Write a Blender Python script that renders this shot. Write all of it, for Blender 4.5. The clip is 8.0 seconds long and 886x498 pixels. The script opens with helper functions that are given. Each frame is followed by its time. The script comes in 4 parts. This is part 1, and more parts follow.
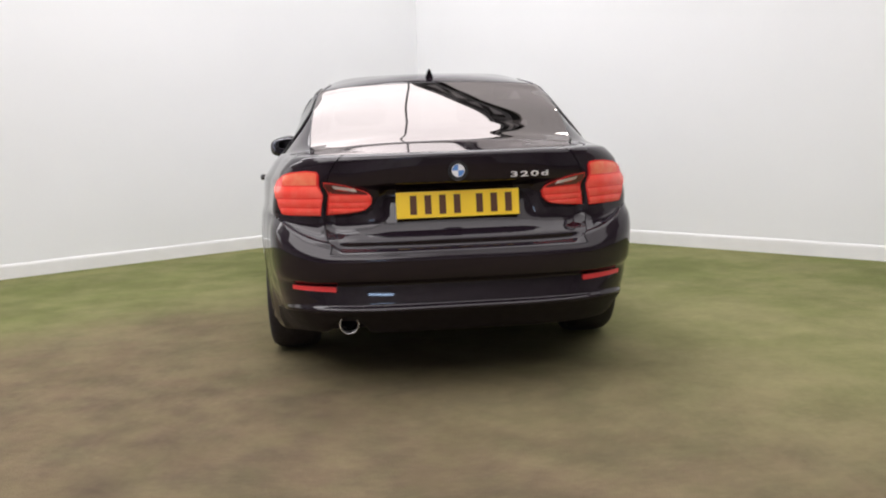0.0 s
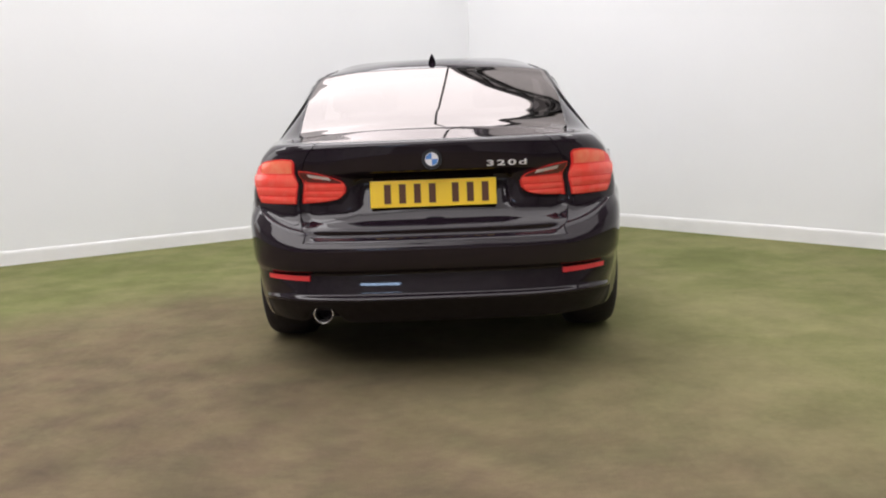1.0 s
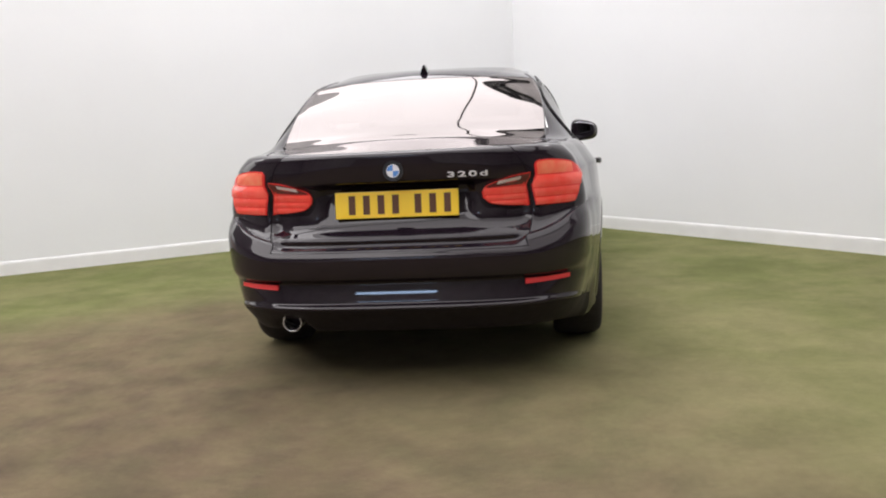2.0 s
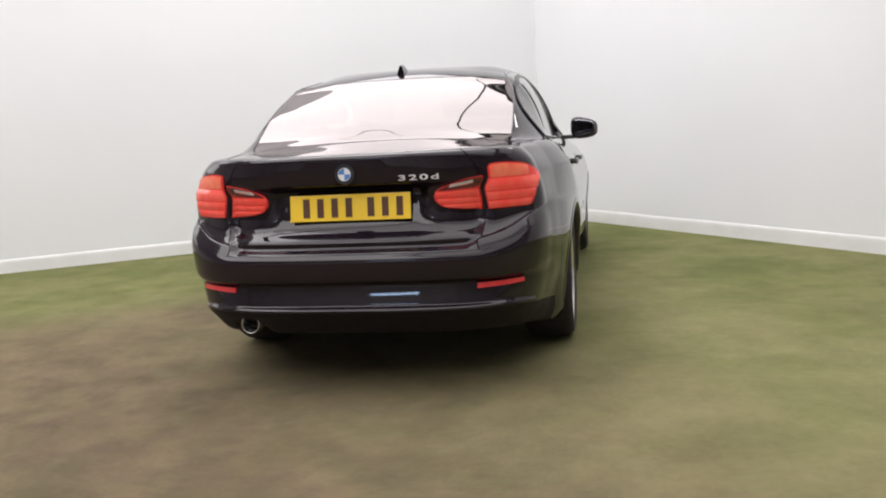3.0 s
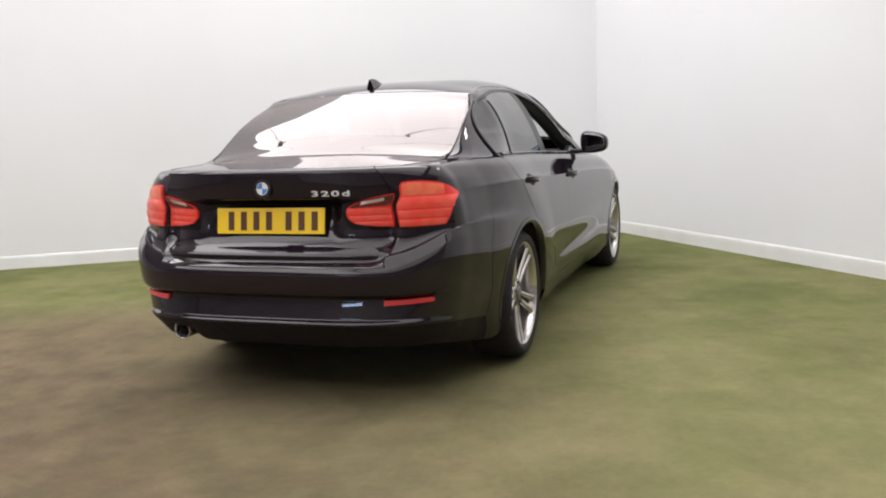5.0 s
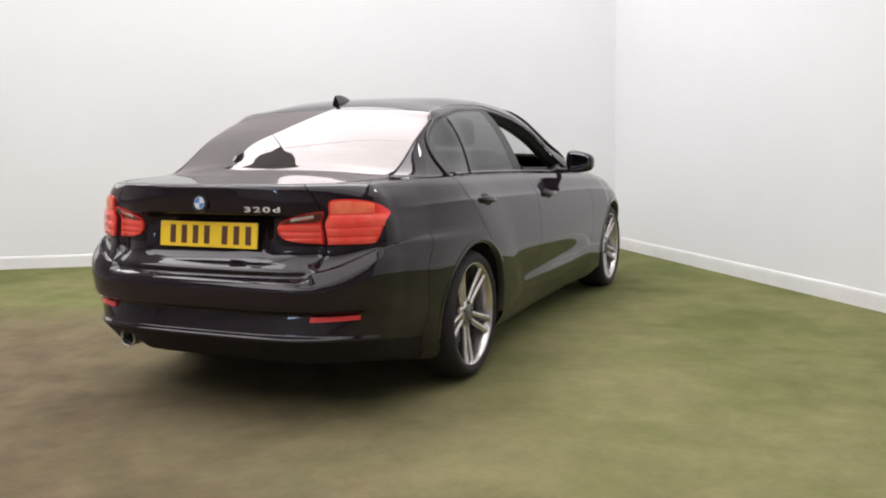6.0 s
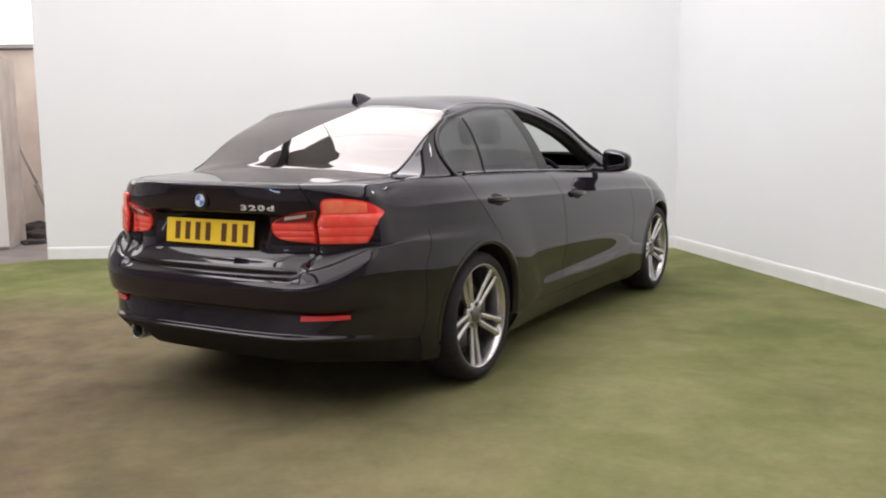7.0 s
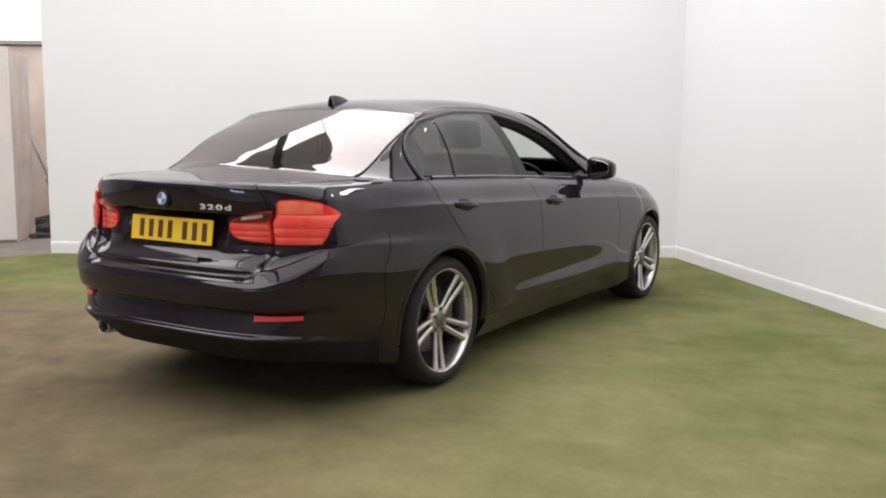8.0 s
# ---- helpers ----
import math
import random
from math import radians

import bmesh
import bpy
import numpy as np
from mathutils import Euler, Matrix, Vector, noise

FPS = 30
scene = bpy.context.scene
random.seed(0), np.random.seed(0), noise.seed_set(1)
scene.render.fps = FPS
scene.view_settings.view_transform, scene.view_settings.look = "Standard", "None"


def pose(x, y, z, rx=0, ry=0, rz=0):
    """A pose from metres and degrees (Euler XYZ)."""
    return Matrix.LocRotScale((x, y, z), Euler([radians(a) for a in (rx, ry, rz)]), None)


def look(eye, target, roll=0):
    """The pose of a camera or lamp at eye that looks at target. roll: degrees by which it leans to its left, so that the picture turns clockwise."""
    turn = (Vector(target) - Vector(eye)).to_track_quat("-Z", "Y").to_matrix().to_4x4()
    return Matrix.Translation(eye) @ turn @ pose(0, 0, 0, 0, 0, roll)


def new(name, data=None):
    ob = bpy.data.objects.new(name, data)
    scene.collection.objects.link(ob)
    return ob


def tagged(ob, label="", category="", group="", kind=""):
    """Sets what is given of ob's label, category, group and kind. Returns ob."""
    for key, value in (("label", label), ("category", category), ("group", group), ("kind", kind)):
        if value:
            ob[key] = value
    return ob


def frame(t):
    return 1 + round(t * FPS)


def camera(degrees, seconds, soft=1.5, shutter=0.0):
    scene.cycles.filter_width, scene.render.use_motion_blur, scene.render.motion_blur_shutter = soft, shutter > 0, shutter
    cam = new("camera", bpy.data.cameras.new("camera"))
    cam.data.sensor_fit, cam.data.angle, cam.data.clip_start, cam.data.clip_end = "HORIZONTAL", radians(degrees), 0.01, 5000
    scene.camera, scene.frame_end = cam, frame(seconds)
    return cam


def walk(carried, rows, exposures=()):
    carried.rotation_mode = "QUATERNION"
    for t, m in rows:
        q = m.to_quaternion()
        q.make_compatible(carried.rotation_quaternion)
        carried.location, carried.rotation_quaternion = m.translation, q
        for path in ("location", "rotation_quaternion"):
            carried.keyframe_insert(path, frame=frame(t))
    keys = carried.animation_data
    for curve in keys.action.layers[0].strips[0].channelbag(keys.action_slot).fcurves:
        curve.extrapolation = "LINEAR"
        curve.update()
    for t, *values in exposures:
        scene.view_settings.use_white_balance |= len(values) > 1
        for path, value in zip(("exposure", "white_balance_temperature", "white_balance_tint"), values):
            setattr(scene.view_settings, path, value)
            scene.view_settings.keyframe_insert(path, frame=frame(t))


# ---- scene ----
cam = camera(52.68, 8.0, soft=2.0)
PATH = [
    (0, (-0.4411, -3.6124, 1.1144), (-0.2444, -1.6409, 0.8411), -1.97),
    (0.5, (-0.1725, -3.5983, 1.1286), (-0.1075, -1.6217, 0.8310), -1.87),
    (1, (0.0672, -3.5630, 1.1161), (0.0479, -1.5862, 0.8130), -2.18),
    (1.5, (0.3757, -3.5747, 1.1232), (0.2354, -1.6007, 0.8342), -2.51),
    (3, (1.0654, -3.4650, 1.1488), (0.6952, -1.5222, 0.8519), -3.21),
    (3.5, (1.3934, -3.4174, 1.1685), (0.9271, -1.4965, 0.8640), -3.10),
    (4, (1.6200, -3.3783, 1.1657), (1.0989, -1.4676, 0.8871), -2.87),
    (5.3, (2.1237, -3.1289, 1.1836), (1.3963, -1.2871, 0.9029), -2.13),
    (5.5, (2.2401, -3.0749, 1.1922), (1.4798, -1.2460, 0.9145), -2.01),
    (6, (2.5104, -2.9923, 1.2052), (1.6974, -1.1829, 0.9496), -0.94),
    (6.5, (2.6853, -2.8989, 1.1978), (1.7551, -1.1496, 0.9246), -2.09),
    (7, (2.8683, -2.7449, 1.2199), (1.8646, -1.0353, 0.9554), -0.71),
    (7.5, (2.9710, -2.6683, 1.2236), (1.9531, -0.9674, 0.9576), 0.22),
    (8, (3.1287, -2.5806, 1.2216), (2.0690, -0.9039, 0.9651), 0.51),
]
walk(cam, [(t, look(eye, target, roll)) for t, eye, target, roll in PATH])

# ---- light ----
world = bpy.data.worlds.new("world")
scene.world = world
world.use_nodes = True
world.node_tree.nodes["Background"].inputs[0].default_value = (0.75, 0.85, 1.0, 1)
world.node_tree.nodes["Background"].inputs[1].default_value = 0.3
PANEL_GLOW = 5.1
scene.view_settings.exposure = 0.0


# ---- materials ----
def material(name, base, rough=0.5, metal=0.0, coat=0.0, vary=0.0, scale=8.0, bump=0.0, bump_scale=200.0, spec=0.5, tint=None):
    m = bpy.data.materials.new(name)
    m.use_nodes = True
    nt = m.node_tree
    b = nt.nodes["Principled BSDF"]
    b.inputs["Base Color"].default_value = (*base, 1)
    b.inputs["Roughness"].default_value = rough
    b.inputs["Metallic"].default_value = metal
    b.inputs["Specular IOR Level"].default_value = spec
    b.inputs["Coat Weight"].default_value = coat
    b.inputs["Coat Roughness"].default_value = 0.03
    co = nt.nodes.new("ShaderNodeTexCoord")
    if vary:
        n1 = nt.nodes.new("ShaderNodeTexNoise")
        n1.inputs["Scale"].default_value = scale
        n1.inputs["Detail"].default_value = 6
        nt.links.new(co.outputs["Object"], n1.inputs["Vector"])
        mix = nt.nodes.new("ShaderNodeMix")
        mix.data_type = "RGBA"
        other = tint or tuple(c * (1 - vary) for c in base)
        mix.inputs[6].default_value = (*base, 1)
        mix.inputs[7].default_value = (*other, 1)
        ramp = nt.nodes.new("ShaderNodeMapRange")
        ramp.inputs[1].default_value, ramp.inputs[2].default_value = 0.35, 0.68
        nt.links.new(n1.outputs["Fac"], ramp.inputs[0])
        nt.links.new(ramp.outputs[0], mix.inputs[0])
        nt.links.new(mix.outputs[2], b.inputs["Base Color"])
        rr = nt.nodes.new("ShaderNodeMapRange")
        rr.inputs[3].default_value, rr.inputs[4].default_value = max(0.0, rough - 0.06), min(1.0, rough + 0.08)
        nt.links.new(n1.outputs["Fac"], rr.inputs[0])
        nt.links.new(rr.outputs[0], b.inputs["Roughness"])
    if bump:
        n2 = nt.nodes.new("ShaderNodeTexNoise")
        n2.inputs["Scale"].default_value = bump_scale
        n2.inputs["Detail"].default_value = 4
        nt.links.new(co.outputs["Object"], n2.inputs["Vector"])
        bp = nt.nodes.new("ShaderNodeBump")
        bp.inputs["Strength"].default_value = bump
        bp.inputs["Distance"].default_value = 0.01
        nt.links.new(n2.outputs["Fac"], bp.inputs["Height"])
        nt.links.new(bp.outputs[0], b.inputs["Normal"])
    return m


def glass_material(name, tint, ior=1.5, sheen=(1, 1, 1)):
    """Thin pane: tinted straight-through light and a Fresnel gloss."""
    m = bpy.data.materials.new(name)
    m.use_nodes = True
    nt = m.node_tree
    nt.nodes.remove(nt.nodes["Principled BSDF"])
    tr = nt.nodes.new("ShaderNodeBsdfTransparent")
    tr.inputs[0].default_value = (*tint, 1)
    gl = nt.nodes.new("ShaderNodeBsdfGlossy")
    gl.inputs["Roughness"].default_value = 0.015
    gl.inputs["Color"].default_value = (*sheen, 1)
    lw = nt.nodes.new("ShaderNodeLayerWeight")
    lw.inputs["Blend"].default_value = 0.5
    pw = nt.nodes.new("ShaderNodeMath")
    pw.operation = "POWER"
    pw.inputs[1].default_value = 5.0
    nt.links.new(lw.outputs["Facing"], pw.inputs[0])
    fr = nt.nodes.new("ShaderNodeMapRange")
    fr.inputs[3].default_value = ((ior - 1) / (ior + 1)) ** 2 * 1.7
    fr.inputs[4].default_value = 1.0
    nt.links.new(pw.outputs[0], fr.inputs[0])
    mx = nt.nodes.new("ShaderNodeMixShader")
    nt.links.new(fr.outputs[0], mx.inputs[0])
    nt.links.new(tr.outputs[0], mx.inputs[1])
    nt.links.new(gl.outputs[0], mx.inputs[2])
    nt.links.new(mx.outputs[0], nt.nodes["Material Output"].inputs[0])
    return m


def glow_material(name, colour, strength):
    m = bpy.data.materials.new(name)
    m.use_nodes = True
    b = m.node_tree.nodes["Principled BSDF"]
    b.inputs["Base Color"].default_value = (0.8, 0.8, 0.8, 1)
    b.inputs["Emission Color"].default_value = (*colour, 1)
    b.inputs["Emission Strength"].default_value = strength
    return m


def turf_material():
    """Short artificial grass, flattened and dusted brown where cars are driven in."""
    m = bpy.data.materials.new("artificial_turf")
    m.use_nodes = True
    nt = m.node_tree
    N, L = nt.nodes.new, nt.links.new
    b = nt.nodes["Principled BSDF"]
    b.inputs["Roughness"].default_value = 0.95
    b.inputs["Specular IOR Level"].default_value = 0.12
    co = N("ShaderNodeTexCoord")

    def noise_of(scale, detail=5, rough=0.6):
        n = N("ShaderNodeTexNoise")
        n.inputs["Scale"].default_value, n.inputs["Detail"].default_value, n.inputs["Roughness"].default_value = scale, detail, rough
        L(co.outputs["Object"], n.inputs["Vector"])
        return n.outputs["Fac"]

    def calc(op, a, bb, c=None):
        k = N("ShaderNodeMath")
        k.operation = op
        for i, v in enumerate((a, bb, c)):
            if v is None:
                continue
            if isinstance(v, (int, float)):
                k.inputs[i].default_value = v
            else:
                L(v, k.inputs[i])
        return k.outputs[0]

    def span(v, a, bb, lo=0.0, hi=1.0):
        k = N("ShaderNodeMapRange")
        k.interpolation_type = "SMOOTHSTEP"
        L(v, k.inputs[0])
        for i, q in enumerate((a, bb, lo, hi)):
            k.inputs[i + 1].default_value = q
        return k.outputs[0]

    sep = N("ShaderNodeSeparateXYZ")
    L(co.outputs["Object"], sep.inputs[0])
    # dusty way by which the cars come in: away from both walls
    far_l = calc("ADD", calc("MULTIPLY", sep.outputs[0], -0.544), calc("MULTIPLY", sep.outputs[1], 0.839))
    far_r = calc("ADD", calc("MULTIPLY", sep.outputs[0], 0.754), calc("MULTIPLY", sep.outputs[1], 0.657))
    wob = calc("MULTIPLY", calc("SUBTRACT", noise_of(0.8), 0.5), 2.2)
    track = calc("MULTIPLY", span(calc("ADD", far_l, wob), 3.4, 1.8), span(calc("ADD", far_r, wob), 1.95, -0.7))
    fine = noise_of(4.0, 8, 0.7)
    dust = calc("MULTIPLY", track, span(fine, 0.28, 0.72, 0.74, 1.0))
    grass = N("ShaderNodeMix")
    grass.data_type = "RGBA"
    grass.inputs[6].default_value = (0.118, 0.132, 0.046, 1)
    grass.inputs[7].default_value = (0.225, 0.212, 0.102, 1)
    worn = calc("ADD", calc("MULTIPLY", span(noise_of(1.3, 7, 0.6), 0.35, 0.65), 0.55), calc("MULTIPLY", calc("MULTIPLY", span(far_r, 3.9, 1.2), span(far_l, 3.6, 1.4)), 0.5))
    L(worn, grass.inputs[0])
    soil = N("ShaderNodeMix")
    soil.data_type = "RGBA"
    soil.inputs[6].default_value = (0.143, 0.106, 0.068, 1)
    soil.inputs[7].default_value = (0.092, 0.070, 0.049, 1)
    L(span(noise_of(3.2, 5, 0.6), 0.38, 0.72), soil.inputs[0])
    mix = N("ShaderNodeMix")
    mix.data_type = "RGBA"
    L(dust, mix.inputs[0])
    L(grass.outputs[2], mix.inputs[6])
    L(soil.outputs[2], mix.inputs[7])
    marks = N("ShaderNodeMix")
    marks.data_type = "RGBA"
    marks.blend_type = "MULTIPLY"
    marks.inputs[0].default_value = 1.0
    L(mix.outputs[2], marks.inputs[6])
    tone = calc("MULTIPLY", span(noise_of(2.3, 9, 0.68), 0.30, 0.70, 0.86, 1.12), span(noise_of(26.0, 5, 0.7), 0.25, 0.75, 0.94, 1.06))
    grey = N("ShaderNodeCombineColor")
    for q in range(3):
        L(tone, grey.inputs[q])
    L(grey.outputs[0], marks.inputs[7])
    L(marks.outputs[2], b.inputs["Base Color"])
    bp = N("ShaderNodeBump")
    bp.inputs["Strength"].default_value, bp.inputs["Distance"].default_value = 0.5, 0.010
    L(noise_of(140.0, 3), bp.inputs["Height"])
    L(bp.outputs[0], b.inputs["Normal"])
    return m


PAINT = material("black_car_paint", (0.0140, 0.0092, 0.0142), 0.035, spec=0.46, coat=0.1)
TRIM = material("satin_black_trim", (0.012, 0.012, 0.013), 0.35)
PLASTIC = material("dark_plastic", (0.013, 0.009, 0.0125), 0.6, spec=0.3, vary=0.3, scale=30, bump=0.1, bump_scale=600)
DARK = material("underbody_black", (0.026, 0.019, 0.027), 0.9, vary=0.3, scale=20)
RUBBER = material("tyre_rubber", (0.022, 0.017, 0.0215), 0.75, vary=0.35, scale=40, bump=0.2, bump_scale=300)
ALLOY = material("silver_alloy", (0.74, 0.71, 0.71), 0.22, metal=0.92, vary=0.15, scale=9, tint=(0.50, 0.47, 0.475))
# darker copy of the alloy, with shade put into its base colour
ALLOY_IN = material("shaded_alloy", (0.20, 0.20, 0.20), 0.45, metal=0.8, vary=0.2, scale=25)
STEEL = material("brake_steel", (0.13, 0.12, 0.12), 0.45, metal=1.0, vary=0.2, scale=60)
# black gloss strip; its bright highlight is put into the grey metal colour
STRIP = material("black_strip_with_sheen", (0.30, 0.29, 0.31), 0.14, metal=0.9)
SATIN = material("satin_silver", (0.92, 0.92, 0.94), 0.30, metal=0.25)
PIPE = material("sooty_steel_pipe", (0.80, 0.79, 0.80), 0.25, metal=0.8, vary=0.25, scale=40)
RED_BAR = material("bright_red_light_bar", (1.0, 0.075, 0.052), 0.2, coat=0.6, vary=0.15, scale=14, tint=(1.0, 0.14, 0.10))
REFLECTOR = material("red_reflector", (0.85, 0.050, 0.055), 0.2, coat=1.0)
RED_DARK = material("deep_red_lamp_gap", (0.88, 0.042, 0.036), 0.2, coat=0.5)
# indicator lens, its colour paled for the peach highlight on the red
AMBER_LENS = material("indicator_lens_with_highlight", (1.0, 0.25, 0.13), 0.2, coat=0.5, vary=0.2, scale=22, tint=(1.0, 0.15, 0.085))
LAMP_TOP = material("smoked_red_lamp_top", (0.16, 0.018, 0.022), 0.12, coat=1.0, vary=0.3, scale=20)
CLEAR_LENS = material("clear_lamp_strip", (0.95, 0.86, 0.86), 0.15, coat=1.0)
PLATE = material("yellow_plate", (1.0, 0.68, 0.035), 0.35, coat=0.3)
PLATE_INK = material("plate_ink", (0.105, 0.042, 0.020), 0.5)
BLUE = material("badge_blue", (0.08, 0.25, 0.62), 0.3, coat=1.0)
WHITE_ENAMEL = material("badge_white", (0.80, 0.80, 0.82), 0.3, coat=1.0)
UPHOLSTERY = material("black_upholstery", (0.016, 0.015, 0.015), 0.7, vary=0.3, scale=50, bump=0.15, bump_scale=400)
GLASS_TINT = glass_material("tinted_glass", (0.10, 0.10, 0.10), 1.55)
GLASS_CLEAR = glass_material("clear_glass", (0.80, 0.84, 0.82), 1.5)
GLASS_REAR = glass_material("rear_glass", (0.07, 0.06, 0.06), 1.79, (1.0, 0.93, 0.91))
MIRROR = material("mirror_glass", (0.30, 0.30, 0.33), 0.03, metal=1.0)
WALL = material("white_painted_wall", (0.802, 0.813, 0.823), 0.75, vary=0.035, scale=0.7, bump=0.05, bump_scale=60)
SKIRT = material("white_gloss_skirting", (0.81, 0.81, 0.81), 0.35, vary=0.05, scale=5, bump=0.05, bump_scale=30)
SHED = material("pale_grey_shed_cladding", (0.70, 0.68, 0.68), 0.8, vary=0.25, scale=1.2)
SHED_TOP = material("white_shed_roof_lining", (0.6, 0.6, 0.6), 0.8, vary=0.1, scale=1.0)
CONCRETE = material("dusty_concrete", (0.17, 0.145, 0.13), 0.85, vary=0.3, scale=3.0, bump=0.1, bump_scale=80)
STEELWORK = material("dark_steelwork", (0.05, 0.05, 0.052), 0.6, vary=0.2, scale=10)
BEIGE = material("beige_plaster", (0.80, 0.69, 0.60), 0.85, vary=0.2, scale=2.0, tint=(0.66, 0.54, 0.46))
BOARD = material("off_white_board", (0.74, 0.71, 0.67), 0.6, vary=0.08, scale=2.0)
SILL = material("grey_metal_sill", (0.42, 0.40, 0.40), 0.5, vary=0.2, scale=4)
BROWN = material("grey_brown_board_edge", (0.44, 0.38, 0.34), 0.8, vary=0.25, scale=3.0)
DIRT = material("dark_rag", (0.045, 0.035, 0.032), 0.9, vary=0.5, scale=15, bump=0.4, bump_scale=40)
TURF = turf_material()
PANEL = glow_material("luminous_ceiling_diffuser", (1.0, 0.963, 0.985), PANEL_GLOW)
PANEL_FAINT = glow_material("weak_ceiling_diffuser", (1.0, 0.955, 0.97), PANEL_GLOW * 0.22)
FLOOD = glow_material("floodlight_glass", (1.0, 0.96, 0.94), 20.0)
# fill glow for the unseen rear panel, set to brighten the car's rear
PANEL_BACK = glow_material("rear_fill_diffuser", (1.0, 0.955, 0.97), PANEL_GLOW * 0.70)
PANEL_DIM = glow_material("faint_ceiling_diffuser", (1.0, 0.963, 0.985), PANEL_GLOW * 0.40)


# ---- mesh helpers ----
def mesh_of(name, verts, faces, mat, parent=None, smooth=True, label=""):
    me = bpy.data.meshes.new(name)
    me.from_pydata([tuple(map(float, v)) for v in verts], [], faces)
    me.materials.append(mat)
    if smooth:
        me.polygons.foreach_set("use_smooth", [True] * len(me.polygons))
    me.update()
    ob = new(name, me)
    if parent is not None:
        ob.parent = parent
    if label:
        ob["label"] = label
    return ob


def part(name, bm, mat, parent, label="", smooth=True):
    me = bpy.data.meshes.new(name)
    bmesh.ops.recalc_face_normals(bm, faces=bm.faces)
    bm.to_mesh(me)
    bm.free()
    me.materials.append(mat)
    if smooth:
        me.polygons.foreach_set("use_smooth", [True] * len(me.polygons))
    ob = new(name, me)
    if parent is not None:
        ob.parent = parent
    if label:
        ob["label"] = label
    return ob


def empty(name, m=None):
    ob = new(name)
    ob.empty_display_size = 0.2
    if m is not None:
        ob.matrix_basis = m
    return ob


def box(bm, x0, x1, y0, y1, z0, z1, bevel=0.0, m=None):
    r = bmesh.ops.create_cube(bm, size=1.0)
    vs = r["verts"]
    for v in vs:
        v.co = Vector((x0 + (v.co.x + 0.5) * (x1 - x0), y0 + (v.co.y + 0.5) * (y1 - y0), z0 + (v.co.z + 0.5) * (z1 - z0)))
    if bevel:
        es = list({e for v in vs for e in v.link_edges})
        out = bmesh.ops.bevel(bm, geom=es, offset=bevel, segments=2, affect="EDGES", profile=0.6)
        vs = list({v for f in out["faces"] for v in f.verts} | {v for v in vs if v.is_valid})
    if m is not None:
        for v in vs:
            if v.is_valid:
                v.co = m @ v.co
    return bm


def curve(xs, ys):
    """Monotone cubic through the points; returns a function of numbers or arrays."""
    xs, ys = np.array(xs, float), np.array(ys, float)
    h = np.diff(xs)
    d = np.diff(ys) / h
    s = np.zeros(len(xs))
    for i in range(1, len(xs) - 1):
        if d[i - 1] * d[i] > 0:
            w1, w2 = 2 * h[i] + h[i - 1], h[i] + 2 * h[i - 1]
            s[i] = (w1 + w2) / (w1 / d[i - 1] + w2 / d[i])
    s[0], s[-1] = d[0], d[-1]

    def f(x):
        x = np.clip(np.asarray(x, float), xs[0], xs[-1])
        i = np.clip(np.searchsorted(xs, x, side="right") - 1, 0, len(h) - 1)
        t = (x - xs[i]) / h[i]
        a, b, c, e = 2 * t**3 - 3 * t**2 + 1, t**3 - 2 * t**2 + t, -2 * t**3 + 3 * t**2, t**3 - t**2
        return a * ys[i] + b * h[i] * s[i] + c * ys[i + 1] + e * h[i] * s[i + 1]

    return f


def ease(a, b, x):
    t = np.clip((np.asarray(x, float) - a) / (b - a), 0, 1)
    return t * t * (3 - 2 * t)


def grid_faces(nr, nc):
    return [(r * nc + c, r * nc + c + 1, (r + 1) * nc + c + 1, (r + 1) * nc + c) for r in range(nr - 1) for c in range(nc - 1)]


def lathe(profile, n, axis="x"):
    """Verts and faces of a ring of (axial, radius) points turned about the x axis."""
    vs = []
    for i in range(n):
        a = 2 * math.pi * i / n
        for ax, r in profile:
            vs.append((ax, r * math.cos(a), r * math.sin(a)))
    k = len(profile)
    fs = [(i * k + j, i * k + j + 1, ((i + 1) % n) * k + j + 1, ((i + 1) % n) * k + j) for i in range(n) for j in range(k - 1)]
    return vs, fs


def ribbon(points, normals, half, thick, closed=False):
    """A flat bead along points, lying on a surface with the given normals."""
    P = [Vector(p) for p in points]
    n = len(P)
    vs, fs = [], []
    shape = [(-1, -0.5), (-0.8, 0.8), (0, 1), (0.8, 0.8), (1, -0.5)]
    for i in range(n):
        a, b = P[(i - 1) % n] if closed else P[max(i - 1, 0)], P[(i + 1) % n] if closed else P[min(i + 1, n - 1)]
        t = (b - a).normalized()
        N = Vector(normals[i]).normalized()
        S = t.cross(N).normalized()
        for u, w in shape:
            vs.append(P[i] + S * (u * half) + N * (w * thick))
    k = len(shape)
    for i in range(n if closed else n - 1):
        j = (i + 1) % n
        for q in range(k - 1):
            fs.append((i * k + q, i * k + q + 1, j * k + q + 1, j * k + q))
        fs.append((i * k + k - 1, i * k, j * k, j * k + k - 1))
    return vs, fs


# ---- the room ----
CORNER = Vector((0.336, 6.231, 0))
END_L = Vector((-4.909, 2.818, 0))
DIR_R = Vector((0.657, -0.754, 0)).normalized()
END_R = CORNER + DIR_R * 9.0
WALL_H = 4.4


